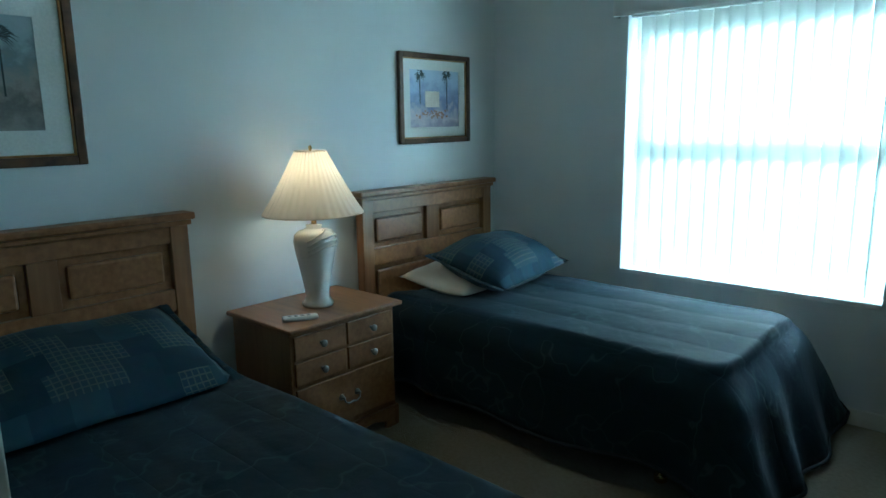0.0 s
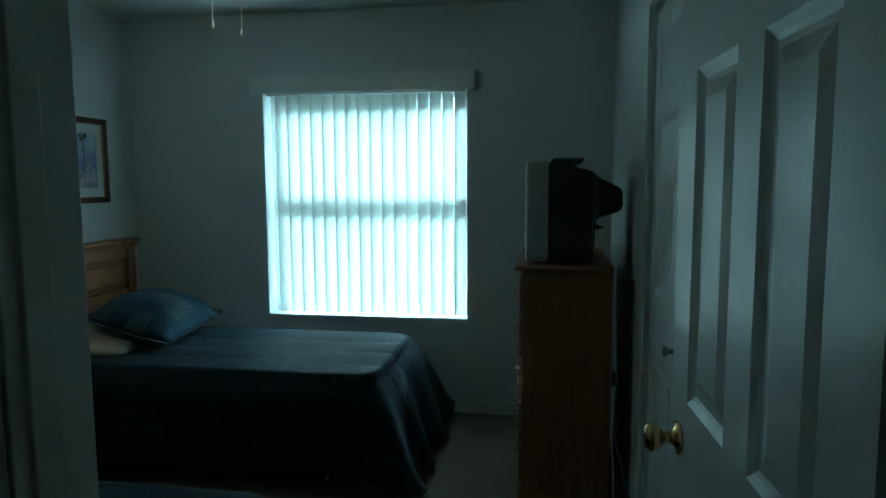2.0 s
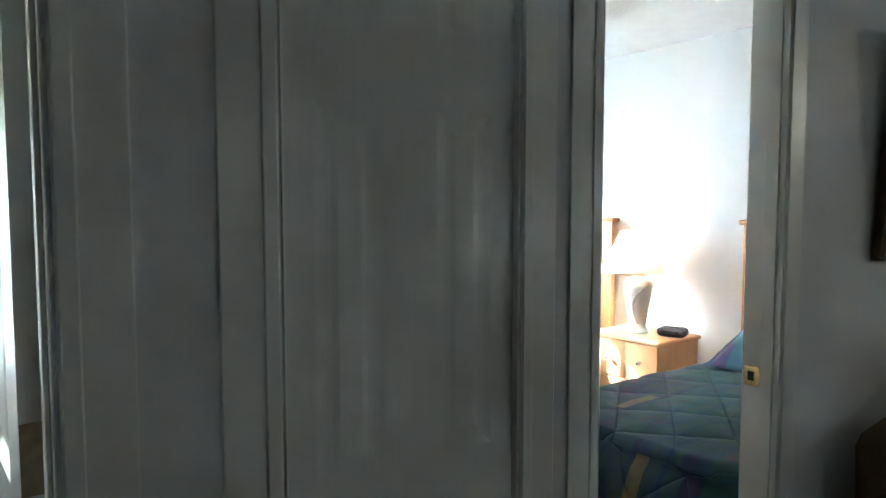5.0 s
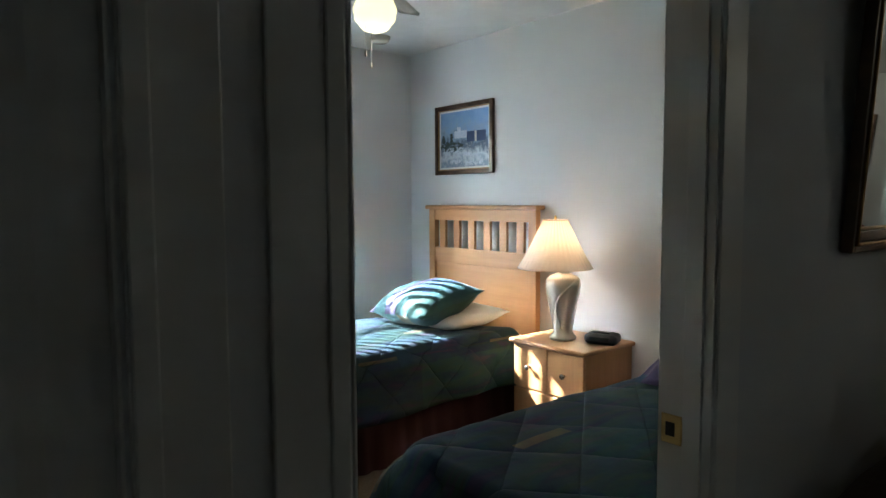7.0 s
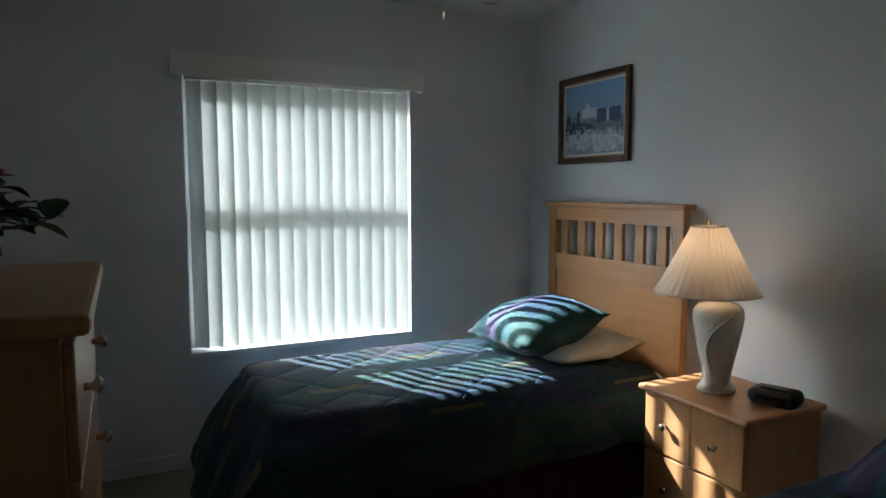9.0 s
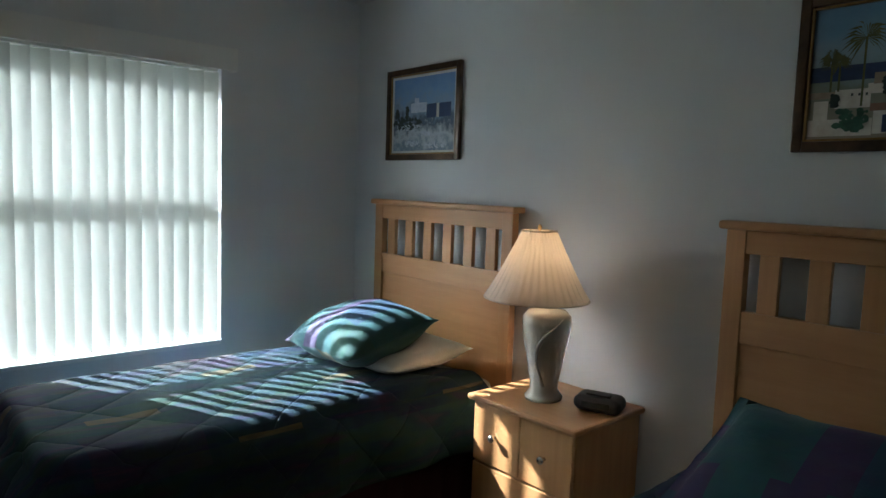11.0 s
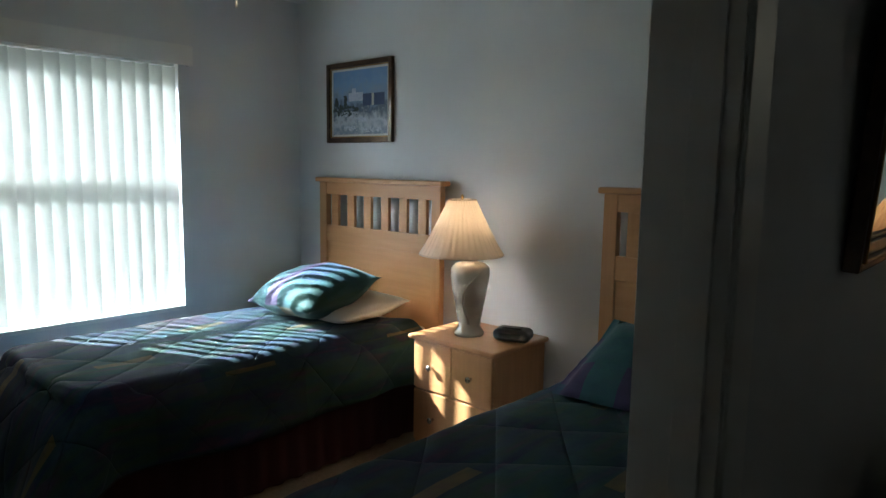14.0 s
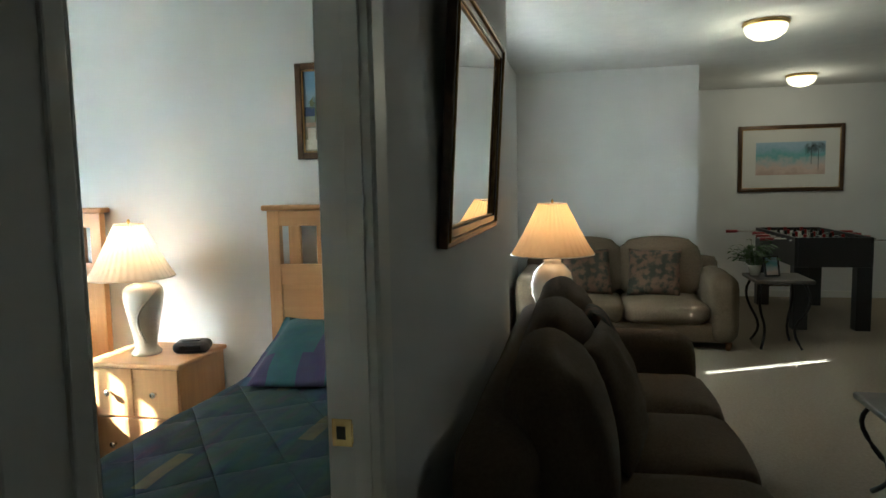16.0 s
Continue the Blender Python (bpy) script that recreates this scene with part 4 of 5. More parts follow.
    light = new("bulb_light", bpy.data.lights.new("bulb_light", "POINT"))
    light.data.energy, light.data.color, light.data.shadow_soft_size = power, (1.0, 0.62, 0.33), 0.03
    light.parent, light.location = lp, (off[0], off[1], z_low + 0.62 * (z_top - z_low))


BULB = glow("lit_bulb", (1.0, 0.7, 0.36), 0.6)
lamp("table_lamp", pose(-2.74, 1.80, 0.619, 0, 0, 20), "lit cream ceramic lamp with pleated shade on the oak nightstand", "shell", 0.222, 0.068, 0.425, 0.70, 0.14)
lamp("table_lamp", pose(3.40, 1.735, 0.634, 0, 0, -10), "lit cream ceramic lamp with pleated shade on the maple nightstand", "leaf", 0.20, 0.065, 0.385, 0.645, 0.16, None, (-0.02, 0.045))


# ---- pictures ----
def art(name, colours, scale, tilt=0.0, seed=0.0):
    """A print in soft bands of colour, from its foot to its head, broken up by a painterly grain."""
    m = bpy.data.materials.new(name)
    m.use_nodes = True
    n, l = m.node_tree.nodes, m.node_tree.links
    co = n.new("ShaderNodeTexCoord")
    sp = n.new("ShaderNodeSeparateXYZ")
    l.new(co.outputs["Generated"], sp.inputs[0])
    t = n.new("ShaderNodeTexNoise")
    t.inputs["Scale"].default_value, t.inputs["Detail"].default_value, t.inputs["Roughness"].default_value = scale, 7.0, 0.65
    mp = n.new("ShaderNodeMapping")
    mp.inputs["Location"].default_value = (seed, seed * 2, 0)
    l.new(co.outputs["Object"], mp.inputs["Vector"])
    l.new(mp.outputs[0], t.inputs["Vector"])
    a = n.new("ShaderNodeMath")
    a.operation = "MULTIPLY_ADD"
    a.inputs[1].default_value, a.inputs[2].default_value = 0.9, -0.45
    l.new(t.outputs["Fac"], a.inputs[0])
    s = n.new("ShaderNodeMath")
    l.new(a.outputs[0], s.inputs[0])
    l.new(sp.outputs["Z"], s.inputs[1])
    r = n.new("ShaderNodeValToRGB")
    while len(r.color_ramp.elements) < len(colours):
        r.color_ramp.elements.new(0.5)
    for i, c in enumerate(colours):
        r.color_ramp.elements[i].position = i / (len(colours) - 1)
        r.color_ramp.elements[i].color = (*c, 1)
    l.new(s.outputs[0], r.inputs[0])
    l.new(r.outputs[0], n["Principled BSDF"].inputs["Base Color"])
    n["Principled BSDF"].inputs["Roughness"].default_value = 0.5
    n["Principled BSDF"].inputs["Coat Weight"].default_value, n["Principled BSDF"].inputs["Coat Roughness"].default_value = 0.5, 0.06
    return m


def picture(m, w, h, fw, mat_w, print_mat, label, extras=(), narrow=1.0):
    """A framed print that hangs on a wall; local x runs along the wall, -y to the room, z = 0 at its foot."""
    pc = thing("framed_picture", m, label, "picture", "framed pictures")
    def ring(a, b, y0, y1):
        return [(-w / 2 + a, y0, a, -w / 2 + b, y1, h - a), (w / 2 - b, y0, a, w / 2 - a, y1, h - a), (-w / 2 + b, y0, a, w / 2 - b, y1, b), (-w / 2 + b, y0, h - b, w / 2 - b, y1, h - a)]
    part("frame", boxes(ring(0, fw * 0.8, -0.026, -0.002), bevel=0.004), FRAME, pc, "dark bronze moulded frame")
    part("gilt_slip", boxes(ring(fw * 0.8, fw, -0.019, -0.002), bevel=0.002), GILT, pc, "gilt inner edge")
    if mat_w:
        bm = bmesh.new()
        loops = [[bm.verts.new((sx * (w / 2 - a), y, a if sz < 0 else h - a)) for sx, sz in ((-1, -1), (1, -1), (1, 1), (-1, 1))] for a, y in ((fw, -0.004), (fw, -0.0105), (fw + mat_w, -0.0105), (fw + mat_w, -0.004))]
        for p, q in zip(loops, loops[1:] + loops[:1]):
            for k in range(4):
                bm.faces.new((p[k], p[(k + 1) % 4], q[(k + 1) % 4], q[k]))
        part("mat", bm, MAT, pc, "white mat board")
    i = fw + mat_w
    part("print", boxes([(-w / 2 + i, -0.008, i, w / 2 - i, -0.004, h - i)]), print_mat, pc)
    for order, (kind, cx, cz, a, b, mt) in enumerate(extras):
        bm = bmesh.new()
        a = a * narrow if kind != "palm" else a
        x0, z0 = -w / 2 + i + cx * (w - 2 * i), i + cz * (h - 2 * i)
        if kind not in ("palm", "shrub"):
            box(bm, x0, -0.0084 - 0.00003 * order, z0, x0 + a, -0.008, z0 + b)
        elif kind == "palm":
            box(bm, x0 - 0.003, -0.0090, z0, x0 + 0.003, -0.008, z0 + b)
            for k in range(22):
                an, ln = math.pi * (-0.3 + 1.6 * k / 21), a * random.uniform(0.6, 0.85)
                tip = (x0 + ln * math.cos(an), z0 + b + ln * math.sin(an) - ln * 0.3)
                mid = (x0 + ln * 0.55 * math.cos(an), z0 + b + ln * 0.62 * math.sin(an))
                q = [(x0, z0 + b - 0.002), (mid[0], mid[1] + 0.0035), tip, (mid[0] + 0.003, mid[1] - 0.004)]
                bm.faces.new([bm.verts.new((x, -0.0095 - 0.00005 * k, z)) for x, z in q])
        else:
            for k in range(60):
                ex, ez, r = a * random.betavariate(2, 2), b * random.betavariate(1.6, 1.8), random.uniform(0.08, 0.22) * b
                vs = [bm.verts.new((x0 + ex + r * random.uniform(0.7, 1.2) * math.cos(t * 0.785), -0.0098 - 0.00002 * k - 0.00003 * order, z0 + ez + r * random.uniform(0.6, 1.0) * math.sin(t * 0.785))) for t in range(8)]
                bm.faces.new(vs)
        part("painted_" + kind, bm, mt, pc)
    return pc


P_SKY = mat("paint_pale", (0.55, 0.55, 0.5), 0.6, scale=60)
P_WHITE = mat("paint_white", (0.8, 0.76, 0.68), 0.6, second=(0.62, 0.55, 0.46), scale=40)
P_GREEN = mat("paint_green", (0.06, 0.16, 0.10), 0.6, second=(0.03, 0.07, 0.05), scale=50)
P_DARK = mat("paint_dark", (0.03, 0.05, 0.05), 0.6, second=(0.02, 0.03, 0.03), scale=50)
P_SEA = mat("paint_sea", (0.04, 0.07, 0.17), 0.6, second=(0.03, 0.05, 0.12), scale=40)
P_SNOW = mat("paint_snow", (0.62, 0.66, 0.74), 0.6, second=(0.4, 0.46, 0.58), scale=50)
P_TAN = mat("paint_tan", (0.42, 0.33, 0.24), 0.6, second=(0.3, 0.22, 0.15), scale=40)
P_PALM = mat("paint_palm", (0.16, 0.16, 0.06), 0.6, second=(0.07, 0.09, 0.04), scale=50)
P_RED = mat("paint_brick", (0.30, 0.17, 0.11), 0.6, scale=50)
VILLA = art("print_villa", [(0.30, 0.28, 0.38), (0.55, 0.50, 0.55), (0.20, 0.24, 0.42), (0.30, 0.34, 0.55), (0.45, 0.52, 0.68), (0.50, 0.58, 0.72)], 16, seed=1)
GARDEN = art("print_garden", [(0.25, 0.24, 0.22), (0.14, 0.13, 0.13), (0.30, 0.28, 0.26), (0.20, 0.24, 0.26), (0.36, 0.42, 0.48), (0.42, 0.5, 0.55)], 12, seed=5)
SNOW = art("print_snow", [(0.20, 0.26, 0.36), (0.50, 0.55, 0.62), (0.07, 0.10, 0.16), (0.24, 0.33, 0.48), (0.20, 0.33, 0.58), (0.17, 0.30, 0.58)], 18, seed=9)
COAST = art("print_coast", [(0.34, 0.29, 0.22), (0.30, 0.28, 0.20), (0.22, 0.26, 0.20), (0.32, 0.44, 0.54), (0.22, 0.38, 0.56), (0.15, 0.30, 0.50)], 3, seed=3)
BEACH = art("print_beach", [(0.50, 0.38, 0.34), (0.62, 0.50, 0.46), (0.46, 0.50, 0.52), (0.16, 0.42, 0.46), (0.30, 0.46, 0.60), (0.36, 0.50, 0.64)], 7, seed=13)
picture(pose(A_L, 2.89, 1.319, 0, 0, 90), 0.595, 0.50, 0.036, 0.055, VILLA, "blue villa print with a white mat in a bronze frame", [("house", 0.3, 0.35, 0.12, 0.09, P_WHITE), ("palm", 0.2, 0.4, 0.06, 0.16, P_DARK), ("palm", 0.75, 0.3, 0.06, 0.2, P_DARK), ("shrub", 0.1, 0.15, 0.3, 0.05, P_RED)])
picture(pose(A_L, 0.565, 1.30, 0, 0, 90), 0.80, 0.64, 0.042, 0.085, GARDEN, "large garden print with a white mat in a bronze frame", [("palm", 0.8, 0.3, 0.08, 0.2, P_DARK), ("palm", 0.6, 0.3, 0.07, 0.16, P_DARK), ("shrub", 0.05, 0.1, 0.4, 0.08, P_GREEN)])
picture(pose(B_R, 2.843, 1.569, 0, 0, -90), 0.596, 0.482, 0.038, 0.012, SNOW, "snowy blue castle print in a dark bronze frame", [("house", 0.3, 0.52, 0.13, 0.05, P_SNOW), ("house", 0.36, 0.6, 0.035, 0.045, P_SNOW), ("wall", 0.56, 0.44, 0.19, 0.07, P_SEA), ("fall", 0.72, 0.44, 0.02, 0.07, P_SKY), ("shrub", 0.0, 0.30, 0.26, 0.07, P_DARK), ("shrub", 0.04, 0.45, 0.03, 0.05, P_DARK), ("shrub", 0.22, 0.45, 0.02, 0.06, P_DARK), ("shrub", 0.1, 0.28, 0.2, 0.03, P_SNOW), ("shrub", 0.18, 0.06, 0.14, 0.03, P_SNOW), ("shrub", 0.5, 0.03, 0.2, 0.03, P_SNOW), ("shrub", 0.45, 0.2, 0.1, 0.025, P_SNOW)])
picture(pose(B_R, 0.719, 1.579, 0, 0, -90), 0.558, 0.468, 0.040, 0.0, COAST, "coastal village painting with palms in a bronze frame", [("sea", 0.0, 0.44, 0.46, 0.045, P_SEA), ("house", 0.0, 0.02, 0.24, 0.05, P_WHITE), ("wall", 0.6, 0.33, 0.26, 0.08, P_WHITE), ("house", 0.73, 0.42, 0.175, 0.15, P_WHITE), ("roof", 0.715, 0.76, 0.185, 0.015, P_RED), ("window", 0.79, 0.55, 0.035, 0.058, P_DARK), ("wall", 0.33, 0.33, 0.19, 0.03, P_WHITE), ("roof", 0.36, 0.40, 0.155, 0.032, P_TAN), ("wall", 0.0, 0.31, 0.14, 0.02, P_TAN), ("house", 0.15, 0.23, 0.13, 0.055, P_WHITE), ("window", 0.24, 0.32, 0.008, 0.008, P_DARK), ("window", 0.28, 0.32, 0.008, 0.008, P_DARK), ("window", 0.32, 0.32, 0.008, 0.008, P_DARK), ("house", 0.03, 0.10, 0.055, 0.075, P_WHITE), ("house", 0.37, 0.03, 0.10, 0.085, P_WHITE), ("roof", 0.35, 0.20, 0.13, 0.022, P_RED), ("door", 0.42, 0.04, 0.032, 0.05, P_SEA), ("palm", 0.30, 0.24, 0.085, 0.20, P_PALM), ("palm", 0.12, 0.36, 0.05, 0.10, P_PALM), ("palm", 0.165, 0.36, 0.045, 0.085, P_PALM), ("shrub", 0.42, 0.33, 0.02, 0.05, P_DARK), ("shrub", 0.16, 0.06, 0.12, 0.06, P_GREEN), ("shrub", 0.53, 0.16, 0.26, 0.085, P_DARK), ("shrub", 0.66, 0.30, 0.12, 0.05, P_GREEN), ("shrub", 0.5, 0.03, 0.30, 0.04, P_GREEN), ("shrub", 0.13, 0.24, 0.03, 0.04, P_DARK)], 0.73)
mr = thing("wall_mirror", pose(2.825, 0.0, 1.262, 3.5, 0, 0), "large mirror in a dark bronze frame, tilted from the wall", "mirror")
for nm, a, bb, y0, mt in (("frame", 0.0, 0.016, -0.03, FRAME), ("frame_bead", 0.016, 0.024, -0.036, GILT), ("frame_slope", 0.024, 0.05, -0.027, FRAME), ("gilt_slip", 0.05, 0.058, -0.021, GILT)):
    w2, hh = 0.515, 0.735
    part(nm, boxes([(-w2 + a, y0, a, -w2 + bb, -0.002, hh - a), (w2 - bb, y0, a, w2 - a, -0.002, hh - a), (-w2 + bb, y0, a, w2 - bb, -0.002, bb), (-w2 + bb, y0, hh - bb, w2 - bb, -0.002, hh - a)], bevel=0.003), mt, mr)
part("mirror_glass", boxes([(-0.457, -0.014, 0.058, 0.457, -0.006, 0.677)]), MIRROR, mr, "silvered mirror glass")
picture(pose(RX, -2.812, 1.278, 0, 0, -90), 1.166, 0.789, 0.05, 0.15, BEACH, "beach print with a wide white mat in a dark frame", [("palm", 0.9, 0.15, 0.16, 0.25, P_DARK), ("palm", 0.8, 0.3, 0.12, 0.2, P_DARK)])


# ---- small bedroom things ----
def television():
    tv = thing("television", pose(-0.355, 2.57, 1.085), "old black tube television with a silver front, on the oak dresser", "television")
    w, h = 0.265, 0.44
    bm = boxes([(-0.05, -w, 0.012, 0.045, w, h)], bevel=0.012)
    part("front_bezel", bm, SILVER, tv, "silver plastic bezel")
    rows = []
    for i in range(9):
        v = -1 + 2 * i / 8
        rows.append([(-0.052 - 0.012 * (1 - u * u * 0.6) * (1 - v * v * 0.6), u * (w - 0.05), 0.25 + v * 0.165) for u in (-1 + 2 * j / 10 for j in range(11))])
    part("screen", sheet(rows), SCREEN, tv, "dark curved glass screen")
    bm = bmesh.new()
    prof = ((0.045, w - 0.006, 0.02, h - 0.004), (0.13, w - 0.012, 0.0, h - 0.01), (0.16, w - 0.02, 0.0, h - 0.03), (0.238, w - 0.06, 0.0, h - 0.05), (0.25, 0.17, 0.19, h - 0.07), (0.345, 0.12, 0.215, h - 0.115), (0.366, 0.10, 0.23, h - 0.135))
    rings = [[bm.verts.new((x, s * a, z)) for s, z in ((-1, lo), (1, lo), (1, hi), (-1, hi))] for x, a, lo, hi in prof]
    for p, q in zip(rings, rings[1:]):
        for k in range(4):
            bm.faces.new((p[k], p[(k + 1) % 4], q[(k + 1) % 4], q[k]))
    bm.faces.new(rings[0])
    bm.faces.new(rings[-1])
    bmesh.ops.bevel(bm, geom=bm.edges[:], offset=0.008, segments=2, affect="EDGES")
    part("back_housing", bm, BLACK, tv, "black tapering back")
    part("top_ridge", boxes([(0.06, -w + 0.03, h - 0.012, 0.19, w - 0.03, h + 0.008)], bevel=0.006), BLACK, tv)
    part("socket", moved(lathe([(0, 0), (0.012, 0), (0.012, 0.02), (0.006, 0.022), (0.006, 0.04), (0, 0.04)], 12), pose(0.243, -0.12, 0.15, 0, 90, 0)), BLACK, tv)


television()
cb = thing("television_cable", pose(-0.03, 2.275, 0.0), "thin white cable hanging down behind the oak dresser", "cable")
part("cord", tube([(0.006 * math.sin(k * 0.9), 0.004 * math.cos(k * 1.7), 0.004 + 1.08 * k / 14) for k in range(15)], 0.0035, 8), WHITE, cb)
part("plug", tube([(0.0, 0.004, 0.58), (0.0, 0.004, 0.64)], 0.008, 10), BLACK, cb)
rc = thing("remote_control", pose(-2.60, 1.60, 0.619, 0, 0, 62), "white remote control lying on the oak nightstand", "remote control")
part("case", boxes([(-0.075, -0.021, 0, 0.075, 0.021, 0.02)], bevel=0.008), WHITE, rc)
for i in range(4):
    for j in range(2):
        part("button", boxes([(-0.05 + i * 0.026, -0.013 + j * 0.015, 0.0195, -0.036 + i * 0.026, -0.004 + j * 0.015, 0.0225)], bevel=0.001), SILVER, rc)



def leaf_blade(bm, base, way, length, width, droop):
    w = Vector(way).normalized()
    side = w.cross(Vector((0, 0, 1)))
    side = side.normalized() if side.length > 0.05 else Vector((1, 0, 0))
    up = side.cross(w)
    b = Vector(base)
    rows = []
    for k in range(5):
        f = k / 4
        c = b + w * length * f - Vector((0, 0, droop * f * f))
        a = width * math.sin(math.pi * (0.08 + 0.9 * f)) / 2
        rows.append([bm.verts.new(c - side * a + up * a * 0.25), bm.verts.new(c), bm.verts.new(c + side * a + up * a * 0.25)])
    for p, q in zip(rows, rows[1:]):
        for i in range(2):
            bm.faces.new((p[i], p[i + 1], q[i + 1], q[i])).smooth = True


def plant(m, label, pot, leaf_mat, count, spread, height, blooms=0, trail=0):
    pl = thing("potted_plant", m, label, "plant")
    top = pot(pl)
    rnd = random.Random(len(label))
    leaves = bmesh.new()
    stems = bmesh.new()
    for i in range(count):
        a, r = rnd.uniform(0, 6.283), rnd.uniform(0.15, 1) * spread
        tip = Vector((r * math.cos(a), r * math.sin(a), top + height * rnd.uniform(0.25, 1) * (1 - 0.45 * (r / spread) ** 2)))
        if i < trail:
            tip.z = top + rnd.uniform(-0.03, 0.06)
            tip.x, tip.y = tip.x * 1.5, tip.y * 1.5
        root = Vector((0.02 * math.cos(a), 0.02 * math.sin(a), top - 0.02))
        tube([root, (root + tip) / 2 + Vector((0, 0, 0.03)), tip], 0.0018, 5, stems)
        for k in range(3):
            d = Vector((math.cos(a + rnd.uniform(-1.2, 1.2)), math.sin(a + rnd.uniform(-1.2, 1.2)), rnd.uniform(-0.2, 0.7)))
            leaf_blade(leaves, root.lerp(tip, 0.6 + 0.2 * k), d, rnd.uniform(0.045, 0.075), rnd.uniform(0.035, 0.055), 0.02)
    tagged(part("stem_tangle", stems, leaf_mat, pl), kind="stuff")
    tagged(part("foliage", leaves, leaf_mat, pl, "", False), kind="stuff")
    for i in range(blooms):
        a, r = rnd.uniform(0, 6.283), rnd.uniform(0.05, 0.95) * spread
        c = Vector((r * math.cos(a), r * math.sin(a), top + height * rnd.uniform(0.8, 1.1) * (1 - 0.5 * (r / spread) ** 2)))
        bm = bmesh.new()
        for k in range(14):
            an, lift = k * 2.4, 0.2 + k / 14
            leaf_blade(bm, c, (math.cos(an), math.sin(an), lift), 0.042 - 0.016 * k / 14, 0.038, 0.004)
        part("flower", bm, ROSE, pl, "burgundy silk rose", False)


def square_pot(pl):
    bm = bmesh.new()
    rings = [[bm.verts.new((s * r, t * r, z)) for s, t in ((-1, -1), (1, -1), (1, 1), (-1, 1))] for r, z in ((0.036, 0), (0.054, 0.115), (0.048, 0.115), (0.045, 0.1))]
    for p, q in zip(rings, rings[1:]):
        for k in range(4):
            bm.faces.new((p[k], p[(k + 1) % 4], q[(k + 1) % 4], q[k]))
    bm.faces.new(rings[0])
    bm.faces.new(rings[-1])
    bmesh.ops.bevel(bm, geom=bm.edges[:], offset=0.004, segments=2, affect="EDGES")
    part("pot", bm, CERAMIC, pl, "cream square tapered pot")
    return 0.11


def round_pot(pl):
    part("pot", lathe([(0, 0), (0.04, 0), (0.055, 0.08), (0.06, 0.085), (0.055, 0.09), (0.048, 0.08), (0, 0.078)], 20), CERAMIC, pl)
    return 0.08


plant(pose(1.01, 1.34, 1.245, 0, 0, 12), "burgundy silk roses and dark leaves in a cream square pot", square_pot, DARKLEAF, 95, 0.15, 0.13, 11, 14)


# ---- ceiling fixtures ----
def fan(x, y, turn, label):
    f = thing("ceiling_fan", pose(x, y, H, 0, 0, turn), label, "ceiling fan", "ceiling fans")
    part("canopy", lathe([(0, 0), (0.07, 0), (0.068, -0.02), (0.03, -0.045), (0, -0.045)], 24), WHITE, f)
    part("motor", lathe([(0, -0.045), (0.05, -0.045), (0.10, -0.06), (0.11, -0.10), (0.10, -0.14), (0.05, -0.155), (0, -0.155)], 28), WHITE, f)
    part("light_kit", lathe([(0, -0.155), (0.055, -0.155), (0.06, -0.185), (0.045, -0.20), (0, -0.20)], 24), BRASS, f)
    part("globe", lathe([(0.045, -0.198), (0.078, -0.218), (0.095, -0.26), (0.088, -0.305), (0.055, -0.345), (0, -0.362)], 28), GLOBE, f, "lit frosted glass globe")
    for i in range(5):
        bm = bmesh.new()
        rows = []
        for k in range(9):
            u = 0.17 + 0.40 * k / 8
            hw = 0.05 + 0.018 * k / 8 if k < 8 else 0.05
            rows.append([(u, -hw, -0.128 - hw * 0.2), (u, 0, -0.128), (u, hw, -0.128 + hw * 0.2)])
        sheet(rows, bm)
        bmesh.ops.solidify(bm, geom=bm.faces[:], thickness=0.006)
        bl = part("blade", moved(bm, pose(0, 0, 0, 0, 0, 72 * i)), WHITE, f)
        part("blade_arm", moved(boxes([(0.09, -0.016, -0.135, 0.21, 0.016, -0.127)], bevel=0.002), pose(0, 0, 0, 0, 0, 72 * i)), BRASS, bl)
    for a, ln in ((0.6, 0.28), (2.7, 0.25)):
        cx, cy = 0.06 * math.cos(a), 0.06 * math.sin(a)
        bm = tube([(cx, cy, -0.19), (cx, cy, -0.19 - ln)], 0.0012, 6)
        lathe([(0, -0.19 - ln - 0.03), (0.005, -0.19 - ln - 0.028), (0.005, -0.19 - ln - 0.008), (0, -0.19 - ln)], 10, bm=bm)
        for v in bm.verts:
            if v.co.z < -0.19 - ln + 0.0005 and abs(v.co.x) < 0.0055 and abs(v.co.y) < 0.0055:
                v.co.x += cx
                v.co.y += cy
        part("pull_chain", bm, PEWTER, f)
    light = new("globe_light", bpy.data.lights.new("globe_light", "POINT"))
    light.data.energy, light.data.color, light.data.shadow_soft_size = 0.15, (1.0, 0.74, 0.42), 0.09
    light.parent, light.location = f, (0, 0, -0.46)


